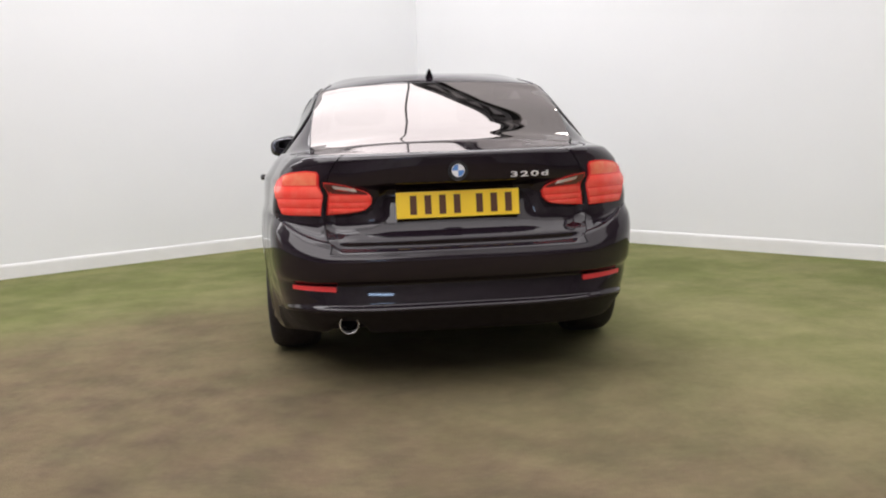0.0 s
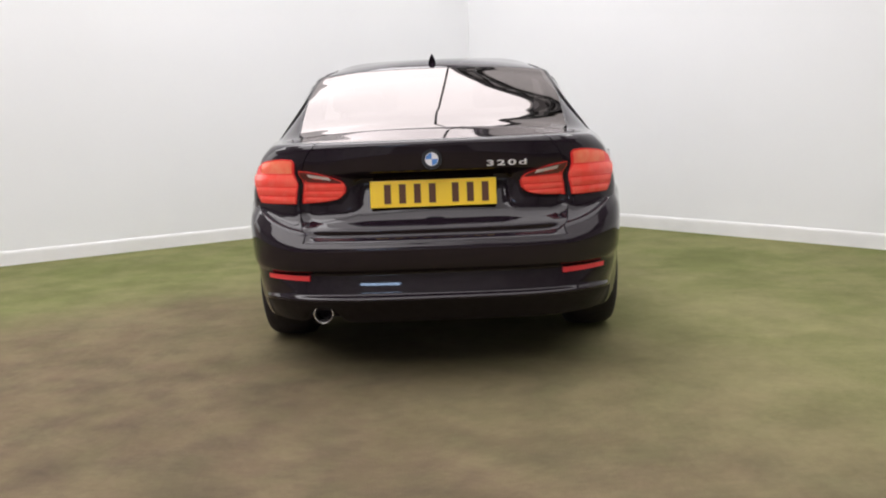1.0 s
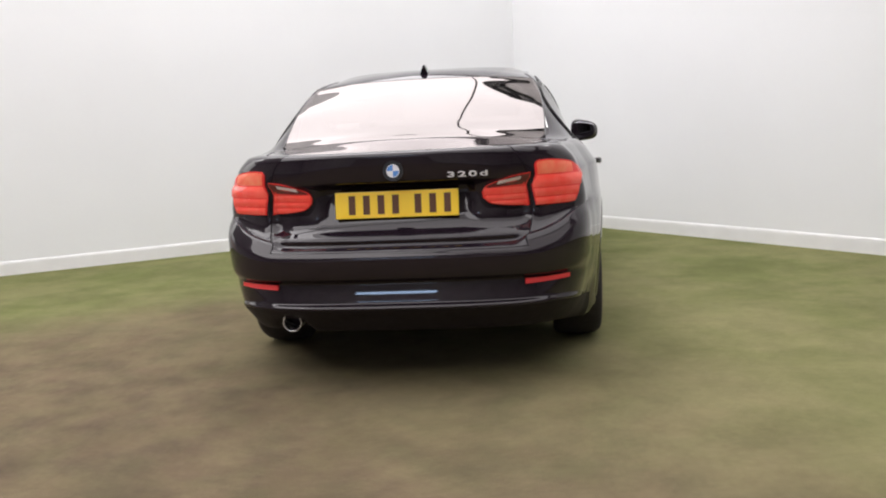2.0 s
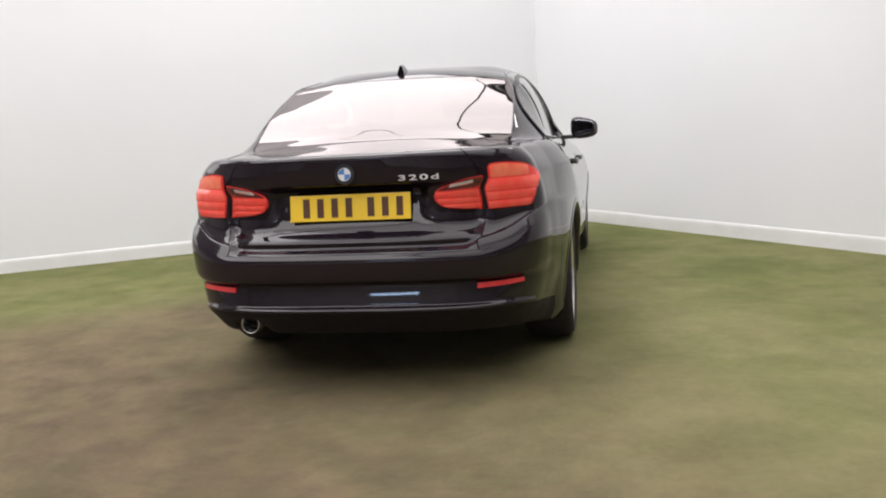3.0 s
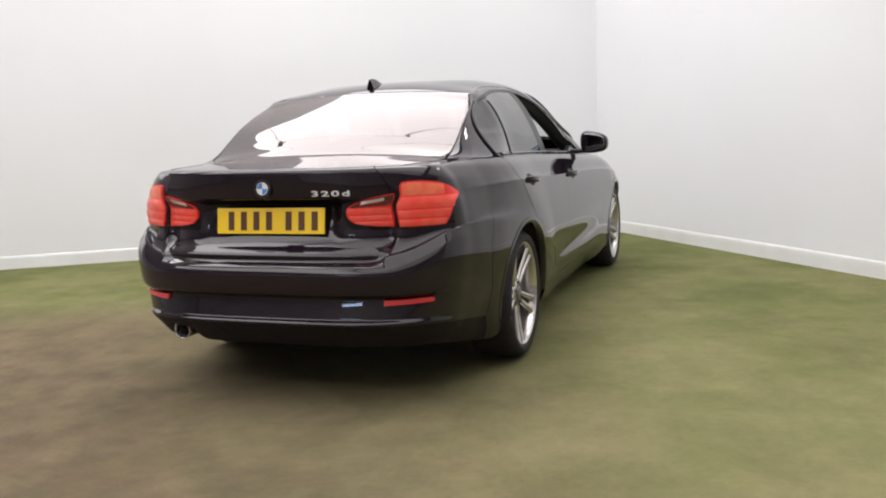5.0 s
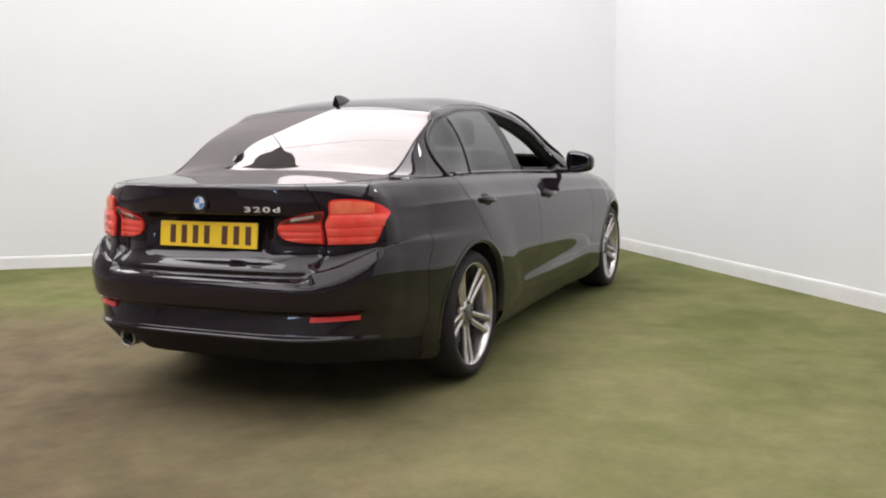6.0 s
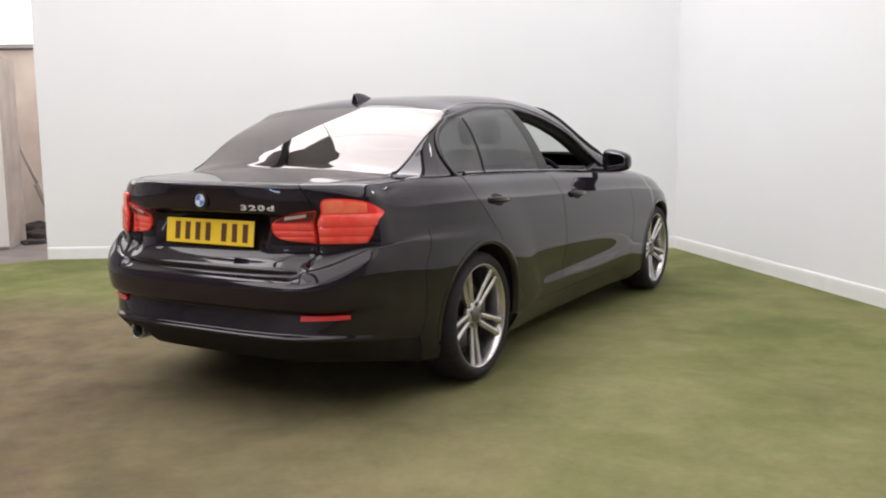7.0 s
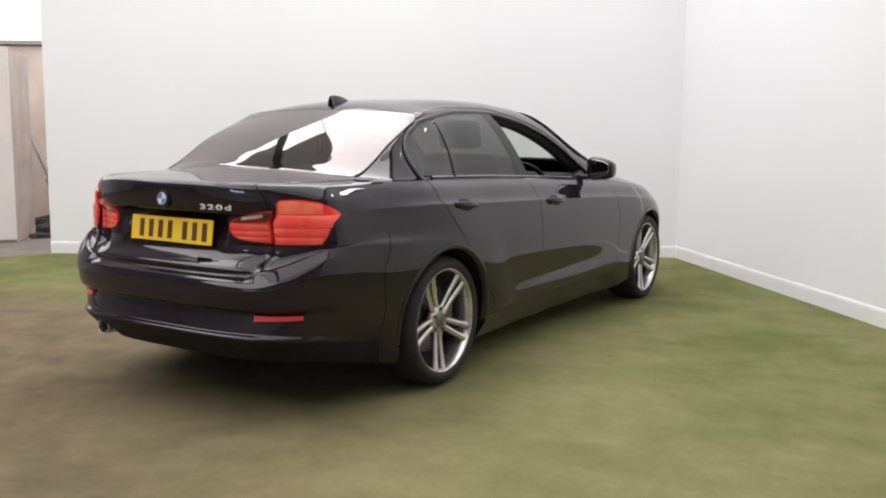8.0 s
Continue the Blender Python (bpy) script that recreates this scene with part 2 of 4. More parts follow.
def wall_run(name, a, b, height, thick, mat, out, base=0.0):
    """A straight wall whose room face runs from a to b; out points away from the room."""
    bm = bmesh.new()
    d = (b - a).normalized()
    n = Vector(out).normalized() * thick
    c = [a, b, b + n, a + n]
    lo = [bm.verts.new((p.x, p.y, base)) for p in c]
    hi = [bm.verts.new((p.x, p.y, base + height)) for p in c]
    for i in range(4):
        bm.faces.new((lo[i], lo[(i + 1) % 4], hi[(i + 1) % 4], hi[i]))
    bm.faces.new(lo)
    bm.faces.new(hi)
    ob = part(name, bm, mat, None, smooth=False)
    return ob


n_l = Vector((-0.544, 0.839, 0))
n_r = Vector((0.754, 0.657, 0))
wl = wall_run("wall_left", END_L, CORNER, 4.9, 0.12, WALL, n_l)
tagged(wl, "smooth white painted studio wall with soft marks", "wall", kind="structure")
wr = wall_run("wall_right", CORNER, END_R, WALL_H, 0.12, WALL, n_r)
tagged(wr, "smooth white painted studio wall meeting its neighbour", "wall", kind="structure")


def skirting(name, a, b, out):
    d = (b - a).normalized()
    inn = -Vector(out).normalized()
    prof = [(0.002, 0.0), (0.011, 0.0), (0.011, 0.092), (0.0095, 0.106), (0.006, 0.116), (0.002, 0.120)]
    n = 60
    vs = []
    for i in range(n + 1):
        p = a + (b - a) * (i / n)
        for off, z in prof:
            wav = 0.0025 * noise.noise(p * 1.7 + Vector((0, 0, z * 9)))
            q = p + inn * (off + (wav if off > 0.004 else 0))
            vs.append((q.x, q.y, z + (wav if z > 0.05 else 0)))
    ob = mesh_of(name, vs, grid_faces(n + 1, len(prof)), SKIRT, smooth=False)
    return tagged(ob, "white gloss painted skirting board along the wall", "skirting", kind="structure")


skirting("baseboard", END_L, CORNER, n_l)
skirting("baseboard", CORNER, END_R, n_r)

# floor: concrete slab with the turf laid on it as far as the left wall's line
bm = bmesh.new()
box(bm, -14, 12, -13, 14, -0.2, -0.012)
fl = part("floor", bm, CONCRETE, None, smooth=False)
tagged(fl, "dusty dark grey concrete floor of the shed", "floor", kind="structure")

d_l = (CORNER - END_L).normalized()
turf_pts = [END_L + Vector((0.05, 0.03, 0)), CORNER, END_R, END_R + Vector((0.5, -8, 0)), END_L + Vector((-3.9, -9.2, 0))]
bm = bmesh.new()
top = [bm.verts.new((p.x, p.y, 0)) for p in turf_pts]
bot = [bm.verts.new((p.x, p.y, -0.011)) for p in turf_pts]
bm.faces.new(top)
for i in range(5):
    bm.faces.new((top[i], top[(i + 1) % 5], bot[(i + 1) % 5], bot[i]))
turf = part("ground", bm, TURF, None, smooth=False)
tagged(turf, "green artificial turf dusted brown where cars drive", "artificial turf", kind="structure")

# the shed round the studio corner
SHED_H = 6.3
BACK_Y = -13.0
for nm, a, b, out in (
    ("wall_west", Vector((-14, -13, 0)), Vector((-14, 14, 0)), (-1, 0, 0)),
    ("wall_east", Vector((12, -13, 0)), Vector((12, 14, 0)), (1, 0, 0)),
    ("wall_north", Vector((-14, 14, 0)), Vector((12, 14, 0)), (0, 1, 0)),
):
    w = wall_run(nm, a, b, SHED_H, 0.2, SHED, out, -0.012)
    tagged(w, "pale grey cladding wall closing the shed", "wall", kind="structure")
# back wall with a high daylight window
WIN = (-3.6, -1.2, 3.66, 4.08)
bm = bmesh.new()
for x0, x1, z0, z1 in ((-14, WIN[0], -0.012, SHED_H), (WIN[1], 12, -0.012, SHED_H), (WIN[0], WIN[1], -0.012, WIN[2]), (WIN[0], WIN[1], WIN[3], SHED_H)):
    box(bm, x0, x1, BACK_Y - 0.2, BACK_Y, z0, z1)
w = part("wall_back", bm, SHED, None, smooth=False)
tagged(w, "pale grey cladding wall with one high window", "wall", kind="structure")
bm = bmesh.new()
box(bm, WIN[0] - 1, WIN[1] + 1, BACK_Y - 0.9, BACK_Y - 0.88, WIN[2] - 1, WIN[3] + 1)
w = part("backdrop", bm, glow_material("daylight_sky", (0.50, 0.70, 1.0), 10.0), None, smooth=False)
tagged(w, "pale blue daylight sky outside the window", "sky", kind="structure")
bm = bmesh.new()
box(bm, -14.2, 12.2, -13.2, 14.2, SHED_H, SHED_H + 0.2)
ce = part("ceiling", bm, SHED_TOP, None, smooth=False)
tagged(ce, "white lined roof of the shed", "ceiling", kind="structure")

# lit roof panels in rows that run along the right-hand wall
DIR_W = Vector((-0.754, -0.657, 0)).normalized()
ROOF = Matrix.Translation(CORNER) @ Matrix((DIR_R, DIR_W, (0, 0, 1))).transposed().to_4x4()


def ceiling_light(u0, u1, w0, w1, z, lit=None):
    e = empty("ceiling_light", ROOF @ Matrix.Translation(((u0 + u1) / 2, (w0 + w1) / 2, z)))
    hx, hy = (u1 - u0) / 2, (w1 - w0) / 2
    bm = bmesh.new()
    box(bm, -hx, hx, -hy, hy, 0.0, 0.02)
    part("diffuser", bm, lit or SHED_TOP, e, "glowing white diffuser" if lit else "unlit pale grey diffuser", smooth=False)
    for sx, ex, sy, ey in ((-hx - 0.008, hx + 0.008, -hy - 0.008, -hy - 0.001), (-hx - 0.008, hx + 0.008, hy + 0.001, hy + 0.008),
                           (-hx - 0.008, -hx - 0.001, -hy, hy), (hx + 0.001, hx + 0.008, -hy, hy)):
        bm = bmesh.new()
        box(bm, sx, ex, sy, ey, -0.01, 0.05)
        part("frame", bm, BOARD, e, smooth=False)
    return tagged(e, "large glowing white roof light panel" if lit else "short unlit pale grey roof panel", "ceiling light", group="ceiling lights")


def floodlight(p, out):
    """A compact lamp on a bracket at the top of a wall, its face turned down into the room."""
    q = Vector(out).to_track_quat("Y", "Z").to_matrix().to_4x4()
    e = empty("floodlight", Matrix.Translation(p) @ q)
    tilt = Matrix.Translation((0, -0.16, 0.16)) @ Matrix.Rotation(math.radians(28), 4, "X")
    bm = bmesh.new()
    box(bm, -0.30, 0.30, -0.05, 0.06, -0.19, 0.19, 0.012, tilt)
    part("housing", bm, STEELWORK, e, "dark metal lamp housing", smooth=False)
    bm = bmesh.new()
    box(bm, -0.275, 0.275, -0.058, -0.052, -0.165, 0.165, 0.0, tilt)
    part("lens", bm, FLOOD, e, "bright white lamp glass", smooth=False)
    bm = bmesh.new()
    box(bm, -0.03, 0.03, -0.13, 0.02, 0.0, 0.03)
    box(bm, -0.03, 0.03, -0.13, -0.10, 0.0, 0.16)
    part("bracket", bm, STEELWORK, e, smooth=False)
    return tagged(e, "compact bright floodlight bracketed on the wall top", "floodlight")


floodlight(Vector((2.62, 3.605, WALL_H + 0.002)), n_r)
LIGHT_Z = 6.0
ceiling_light(-7.0, 3.6, 0.75, 4.90, LIGHT_Z, PANEL)
ceiling_light(3.62, 8.4, 0.75, 4.90, LIGHT_Z, PANEL_DIM)
ceiling_light(-7.0, -1.10, 4.92, 5.82, LIGHT_Z, PANEL)
ceiling_light(-1.05, 0.50, 4.92, 5.82, LIGHT_Z)
ceiling_light(0.55, 8.4, 4.92, 5.82, LIGHT_Z, PANEL_DIM)
ceiling_light(-7.0, -1.75, 5.84, 8.20, LIGHT_Z, PANEL)
ceiling_light(-1.70, 0.45, 5.84, 8.20, LIGHT_Z)
ceiling_light(0.50, 3.6, 5.84, 8.20, LIGHT_Z, PANEL)
ceiling_light(3.62, 8.4, 5.84, 8.20, LIGHT_Z, PANEL_DIM)
ceiling_light(-7.0, 8.4, -3.4, 0.28, LIGHT_Z, PANEL_FAINT)
# unseen panel far behind, a fill light for plate and boot lid
ceiling_light(1.26, 10.4, 8.45, 12.60, LIGHT_Z, PANEL_BACK)
ceiling_light(8.6, 12.8, 0.75, 8.20, LIGHT_Z, PANEL_FAINT)


def roof_truss(w, u0, u1, z, depth, chord):
    """A lattice girder along the roof rows."""
    e = empty("roof_truss", ROOF @ Matrix.Translation((u0, w, z)))
    n = int((u1 - u0) / 0.45)
    for dz in (0, depth):
        bm = bmesh.new()
        box(bm, 0, u1 - u0, -chord / 2, chord / 2, dz - chord / 2, dz + chord / 2)
        part("chord", bm, STEELWORK, e, smooth=False)
    for i in range(n):
        bm = bmesh.new()
        a, b = Vector((i * 0.45, 0, 0)), Vector((i * 0.45 + 0.45, 0, depth))
        if i % 2:
            a.z, b.z = depth, 0
        d = (b - a)
        m = Matrix.Translation(a) @ d.to_track_quat("X", "Z").to_matrix().to_4x4()
        box(bm, 0, d.length, -chord / 3, chord / 3, -chord / 3, chord / 3, 0, m)
        part("lattice_bar", bm, STEELWORK, e, smooth=False)
    return tagged(e, "dark steel lattice girder under the roof", "girder", group="roof girders")


roof_truss(0.52, -7.0, 8.3, 5.80, 0.42, 0.10)
bm = bmesh.new()
box(bm, -5.6, 9.8, -0.085, 0.085, 0, 0.06)
beam = part("roof_beam", bm, STEELWORK, None, smooth=False)
beam.matrix_basis = ROOF @ Matrix.Translation((-1.4, 5.80, 5.93)) @ Matrix.Rotation(math.radians(12), 4, "Z")
tagged(beam, "dark solid steel roof beam", "beam")


def roof_cable(pts, r):
    """A taut cable under the roof through (u, w, z) places."""
    vs, n = [], 24
    for i in range(n + 1):
        t = i / n
        p = ROOF @ (Vector(pts[0]).lerp(Vector(pts[1]), t) - Vector((0, 0, 0.05 * math.sin(math.pi * t))))
        for j in range(6):
            q = 2 * math.pi * j / 6
            vs.append((p.x + r * math.cos(q), p.y, p.z + r * math.sin(q)))
    fs = [(i * 6 + j, i * 6 + (j + 1) % 6, (i + 1) * 6 + (j + 1) % 6, (i + 1) * 6 + j) for i in range(n) for j in range(6)]
    return tagged(mesh_of("roof_cable", vs, fs, STEELWORK), "black cable run across the lit roof panels", "cable", group="roof cables")


roof_cable([(0.50, 0.60, 5.97), (2.25, 2.50, 5.97)], 0.018)
roof_cable([(2.25, 2.50, 5.97), (-1.85, 5.62, 5.97)], 0.011)

# ---- store corner seen past the end of the left wall ----
n_lv = n_l.normalized()
base_pt = Vector((-7.24, 4.37, 0))
wa, wb = base_pt - d_l * 5.0, base_pt + d_l * 3.5
w = wall_run("wall_store", wa, wb, 2.27, 0.15, BEIGE, n_lv, -0.012)
tagged(w, "scuffed beige plaster wall of the store", "wall", kind="structure")
sill = wall_run("window_sill", wa - n_lv * 0.05, wb - n_lv * 0.05, 0.05, 0.22, SILL, n_lv, 2.272)
tagged(sill, "grey metal sill on top of the low wall", "sill", kind="structure")
sky = wall_run("backdrop", wa + n_lv * 0.30, wb + n_lv * 0.30, 3.0, 0.02, glow_material("daylight_white", (1.0, 0.99, 0.97), 1.6), n_lv, 2.36)
tagged(sky, "bright white daylight beyond the low wall", "sky", kind="structure")

M_ST = Matrix.Translation((-6.075, 3.19, -0.012)) @ Matrix.Rotation(math.atan2(0.65, -0.60), 4, "Z")
cab = empty("store_cupboard", M_ST)
tagged(cab, "tall off-white cupboard with bare brown side", "cupboard")
bm = bmesh.new()
box(bm, 0.0, 0.78, 0.0, 0.60, 0.0, 2.08, 0.004)
part("body", bm, BROWN, cab, "grey-brown board side", smooth=False)
bm = bmesh.new()
box(bm, -0.024, -0.003, -0.004, 0.604, 0.03, 2.11, 0.004)
part("door", bm, BOARD, cab, "off-white door", smooth=False)

pole = empty("broom")
tagged(pole, "long dark broom leaning against the beige wall", "broom")
a3, b3 = Vector((-7.26, 4.14, 1.23)), Vector((-7.00, 4.33, 0.42))
vs, fs = lathe([(0, 0.001), (0, 0.020), ((b3 - a3).length, 0.020), ((b3 - a3).length, 0.001)], 10)
mrot = Matrix.Translation(a3) @ (b3 - a3).to_track_quat("X", "Z").to_matrix().to_4x4()
mesh_of("stick", [mrot @ Vector(v) for v in vs], fs, BROWN, pole)
bm = bmesh.new()
box(bm, 0, 0.5, -0.06, 0.06, -0.035, 0.035, 0.01, Matrix.Translation(b3 - (b3 - a3) * 0.25) @ (b3 - a3).to_track_quat("X", "Z").to_matrix().to_4x4())
part("brush_head", bm, BROWN, pole)


def rag(x, y, sx, sy, h, seed, rz):
    bm = bmesh.new()
    bmesh.ops.create_icosphere(bm, subdivisions=3, radius=1.0)
    for v in bm.verts:
        k = 1 + 0.45 * noise.noise(v.co * 1.9 + Vector((seed, 0, 0)))
        v.co = Vector((v.co.x * sx * k, v.co.y * sy * k, max(0.0, v.co.z * 0.9 + 0.25) * h * k))
    ob = part("floor_rag", bm, DIRT, None)
    ob.matrix_basis = pose(x, y, -0.012, 0, 0, rz)
    return tagged(ob, "crumpled dark rag lying on the concrete", "rag", group="rags")


rag(-7.02, 4.18, 0.42, 0.12, 0.13, 1.0, 33)
rag(-6.62, 3.95, 0.22, 0.10, 0.09, 4.0, 20)
rag(-6.25, 3.62, 0.13, 0.09, 0.05, 7.0, 60)


# ---- the car: body surfaces ----
# x to the car's right, y forward from the rear bumper, z up
AXLE_R, AXLE_F, HUB_Z = 1.035, 3.845, 0.32
ARCH = 0.362
row_zr = curve(range(18), [.235, .25, .312, .365, .387, .430, .468, .490, .570, .602, .628, .650, .716, .850, .888, .945, .980, 1.012])
row_yr = curve(range(18), [.20, .12, .060, .015, .036, .0445, .054, .014, .000, .012, .022, .031, .055, .064, .073, .071, .0745, .106])
row_w = curve(range(18), [.79, .825, .858, .868, .872, .877, .882, .889, .893, .894, .893, .890, .885, .873, .863, .843, .810, .775])
row_lid = curve(range(18), [0, 0, 0, 0, 0, 0, 0, 0, 0, 0, .026, .014, .052, .040, .006, 0, 0, 0])
row_plate = curve(range(18), [0, 0, 0, 0, 0, 0, 0, 0, 0, 0, 0, 0, .006, .050, 0, 0, 0, 0])
row_zlow = curve(range(10), [.150, .162, .225, .285, .310, .370, .440, .520, .570, .600])
row_frac = curve(range(9, 18), [0, .18, .42, .55, .85, 1.0, 1.25, 1.7, 2.0])
row_yf = curve(range(18), [4.45, 4.52, 4.58, 4.60, 4.61, 4.62, 4.624, 4.62, 4.615, 4.61, 4.60, 4.59, 4.58, 4.565, 4.55, 4.54, 4.53, 4.50])
row_n = curve([0, 8, 10, 13, 17], [3.6, 3.6, 3.3, 3.15, 2.75])
row_in = curve(range(18), [0, 0, 0, 0, 0, 0, 0, 0, 0, 0, .009, .016, .038, .026, .018, .010, 0, 0])
row_lift = curve(range(18), [0, 0, 0, 0, 0, 0, .004, .025, .070, .105, .104, .074, .036, 0, 0, 0, 0, 0])
row_shift = curve(range(18), [0, 0, 0, 0, 0, 0, 0, 0, 0, 0, .012, .004, 0, 0, 0, 0, 0, 0])
crease_z = curve([0, .9, 1.63, 2.34, 3.27, 4.0, 4.6], [.913, .892, .862, .838, .800, .740, .66])
belt_z = curve([0, .5, .9, 1.35, 1.9, 2.77, 3.3, 3.9, 4.3, 4.55], [1.012, 1.008, 1.0, .988, .970, .930, .900, .850, .78, .70])
flare = curve([.3, .75, 1.05, 1.5, 2.2, 3.2, 3.8, 4.2, 4.6], [0, .006, .012, .002, 0, .002, .008, .004, 0])


corner_fill = curve([.10, .20, .30, .40, .50, .65, .80, 1.0], [0, .026, .042, .012, -.006, -.018, -.012, 0])
taper = curve([.08, .18, .28, .40, .50, .60, .70, .80, .95, 1.1], [0, .006, .024, .042, .040, .031, .018, .008, .001, 0])


def side_z(row, y):
    row = np.asarray(row, float)
    low = row_zlow(np.minimum(row, 9))
    c, b = crease_z(y), belt_z(y)
    f = row_frac(np.maximum(row, 9))
    high = np.where(f <= 1, .600 + f * (c - .600), c + (f - 1) * (b - c))
    return np.where(row <= 9, low, high)


def spread(q, k=1.6):
    return math.pi / 2 * q**k / (q**k + (1 - q) ** k)


Y_SIDE0, Y_SIDE1 = 0.90, 3.65
GAP = 0.0045
Q_REAR = sorted(list(np.linspace(0, 1, 64)))
GAPS_Y = (0.985, 2.03, 3.22)
ys = list(np.linspace(Y_SIDE0, Y_SIDE1, 118))[1:]
ys = [y for y in ys if min(abs(y - g) for g in GAPS_Y) > 0.012]
for g in GAPS_Y:
    ys += [g - GAP / 2, g + GAP / 2]
ys.sort()
Q_FRONT = list(np.linspace(0, 1, 34))[1:]
ROWS_R = sorted(set([round(i / 4, 4) for i in range(0, 69)] + [9.06, 3.06, 2.9, 3.9, 8.9, 13.9, 14.06, 15.95, 16.05]))


def rear_columns():
    """Turn values of the rear corner; two of them bound the boot lid."""
    qs = list(Q_REAR)
    w = 0.893
    n = 3.1

    def qx(x):
        lo, hi = 0.0, 1.0
        for _ in range(50):
            mid = (lo + hi) / 2
            if w * math.sin(spread(mid)) ** (2 / n) < x:
                lo = mid
            else:
                hi = mid
        return lo
    g0, g1 = qx(0.562 - GAP / 2), qx(0.562 + GAP / 2)
    def qy(y):
        lo, hi = 0.0, 1.0
        for _ in range(50):
            mid = (lo + hi) / 2
            if Y_SIDE0 * (1 - max(math.cos(spread(mid)), 0.0) ** (2 / n)) < y:
                lo = mid
            else:
                hi = mid
        return lo
    h0, h1 = qy(0.600), qy(0.6035)
    qs = [q for q in qs if abs(q - g0) > 0.008 and abs(q - h0) > 0.006] + [g0, g1, h0, h1]
    qs.sort()
    return qs, g0, g1, h0, h1


QS, LID0, LID1, BMP0, BMP1 = rear_columns()
NREAR, NSIDE = len(QS), len(ys)


def body_point_arrays():
    R = np.array(ROWS_R)
    yr, W, n = row_yr(R), row_w(R), row_n(R)
    zr = np.where(R >= 15, np.interp(R, [15, 16, 16.25, 16.5, 16.75, 17], [.945, .985, .9955, 1.0015, 1.0045, 1.008]), row_zr(R))
    yr = np.where(R >= 15, np.interp(R, [15, 16, 16.25, 16.5, 16.75, 17], [.070, .0685, .0695, .0745, .085, .110]), yr)
    dz = zr - .387
    yr = np.where((R >= 4) & (R <= 6), .0355 + .18 * dz + .62 * dz * dz, yr)
    lid_tuck = ease(7.0, 9.06, R) * (1 - ease(9.1, 12.2, R))
    X, Y, Z = [], [], []
    for q in QS:
        x_lid = W * math.sin(spread(q)) ** (2 / n)
        # the lid's side edges draw in towards its foot
        qr = np.clip(q - .034 * lid_tuck * math.exp(-((q - .385) / .07) ** 2), 0, 1)
        ths = math.pi / 2 * qr**1.6 / (qr**1.6 + (1 - qr) ** 1.6)
        th = spread(q)
        x = W * np.sin(ths) ** (2 / n)
        d = (Y_SIDE0 - yr)
        y = yr + d * (1 - np.maximum(np.cos(ths), 0.0) ** (2 / n))
        beta = float(ease(0.42, 1.0, q))
        z = zr * (1 - beta) + side_z(R, Y_SIDE0) * beta
        lift = row_lift(R) * float(ease(.37, .60, q) * (1 - ease(.62, 1.0, q)))
        shift = row_shift(R) * float(ease(.36, .40, q) * (1 - ease(.50, .60, q)))
        z = z + lift + shift
        lid = 1 - ease(0.52, 0.585, x_lid)
        plate = 1 - ease(0.30, 0.345, x)
        y = y + row_lid(R) * lid + row_plate(R) * plate
        cut = row_in(R) * float(ease(.28, .42, q) * (1 - ease(.46, .64, q)))
        x, y = x - cut * math.sin(th), y + cut * math.cos(th)
        X.append(x + flare(y) * ease(0.6, 0.9, y)); Y.append(y); Z.append(z)
    for y0 in ys:
        X.append(W + flare(y0)); Y.append(np.full_like(R, y0)); Z.append(side_z(R, y0))
    for q in Q_FRONT:
        th = spread(q)
        m = 3.1
        yf = row_yf(R)
        x = W * max(math.cos(th), 0.0) ** (2 / m)
        y = Y_SIDE1 + (yf - Y_SIDE1) * math.sin(th) ** (2 / m)
        beta = float(ease(0.3, 1.0, q))
        z = side_z(R, np.minimum(y, 4.55)) * (1 - beta) + (.20 + R / 17 * .50) * beta
        X.append(x); Y.append(y); Z.append(z)
    X, Y, Z = np.array(X).T, np.array(Y).T, np.array(Z).T
    upper = (ease(10.5, 12.5, R) * (1 - .3 * ease(15, 17, R)))[:, None]
    X = X + corner_fill(Y) * upper * ease(.35, .6, X)
    X = X - taper(Y) * (1 - .35 * ease(13, 17, R))[:, None] * ease(.45, .75, X)
    # scooped flank along the doors' foot
    scoop = .013 * ease(1.20, 1.80, Y) * (1 - ease(2.5, 3.35, Y)) * np.exp(-((Z - .425) / .075) ** 2)
    # the doors' foot and the bumper's sides tuck in towards the ground
    tuck = .030 * np.maximum((1 - ease(.19, .36, Z)) * ease(1.25, 2.1, Y) * (1 - ease(2.9, 3.44, Y)), (1 - ease(.27, .47, Z)) * (1 - ease(.50, .66, Y)) * ease(.5, .75, X))
    # the shoulder crease stands out as a fine ridge along the flank
    ridge = .0042 * np.exp(-((R - 14) / .38) ** 2)[:, None] * ease(.36, .55, Y) * (1 - ease(3.3, 4.1, Y)) * ease(.5, .7, X)
    X = X - scoop - tuck + ridge
    sweep = .9 * ease(.62, .985, Y) * (1 - ease(.985, 1.95, Y))
    Y = Y + sweep * np.maximum(0, .90 - Z) * ease(.19, .35, Z)
    return X, Y, Z


BX, BY, BZ = body_point_arrays()
NC = BX.shape[1]
NRW = BX.shape[0]
FULLX = np.concatenate([-BX[:, :0:-1], BX], 1)
FULLY = np.concatenate([BY[:, :0:-1], BY], 1)
FULLZ = np.concatenate([BZ[:, :0:-1], BZ], 1)
# a notch in the bumper's lower edge over the exhaust
notch = .085 * np.exp(-((FULLX + .478) / .072) ** 4) * (FULLY < .5)
FULLZ = FULLZ + notch * (1 - ease(0, 2.6, np.array(ROWS_R)))[:, None]
NCF = FULLX.shape[1]
ROWV = np.array(ROWS_R)


def half_col(c):
    return abs(c - (NC - 1))


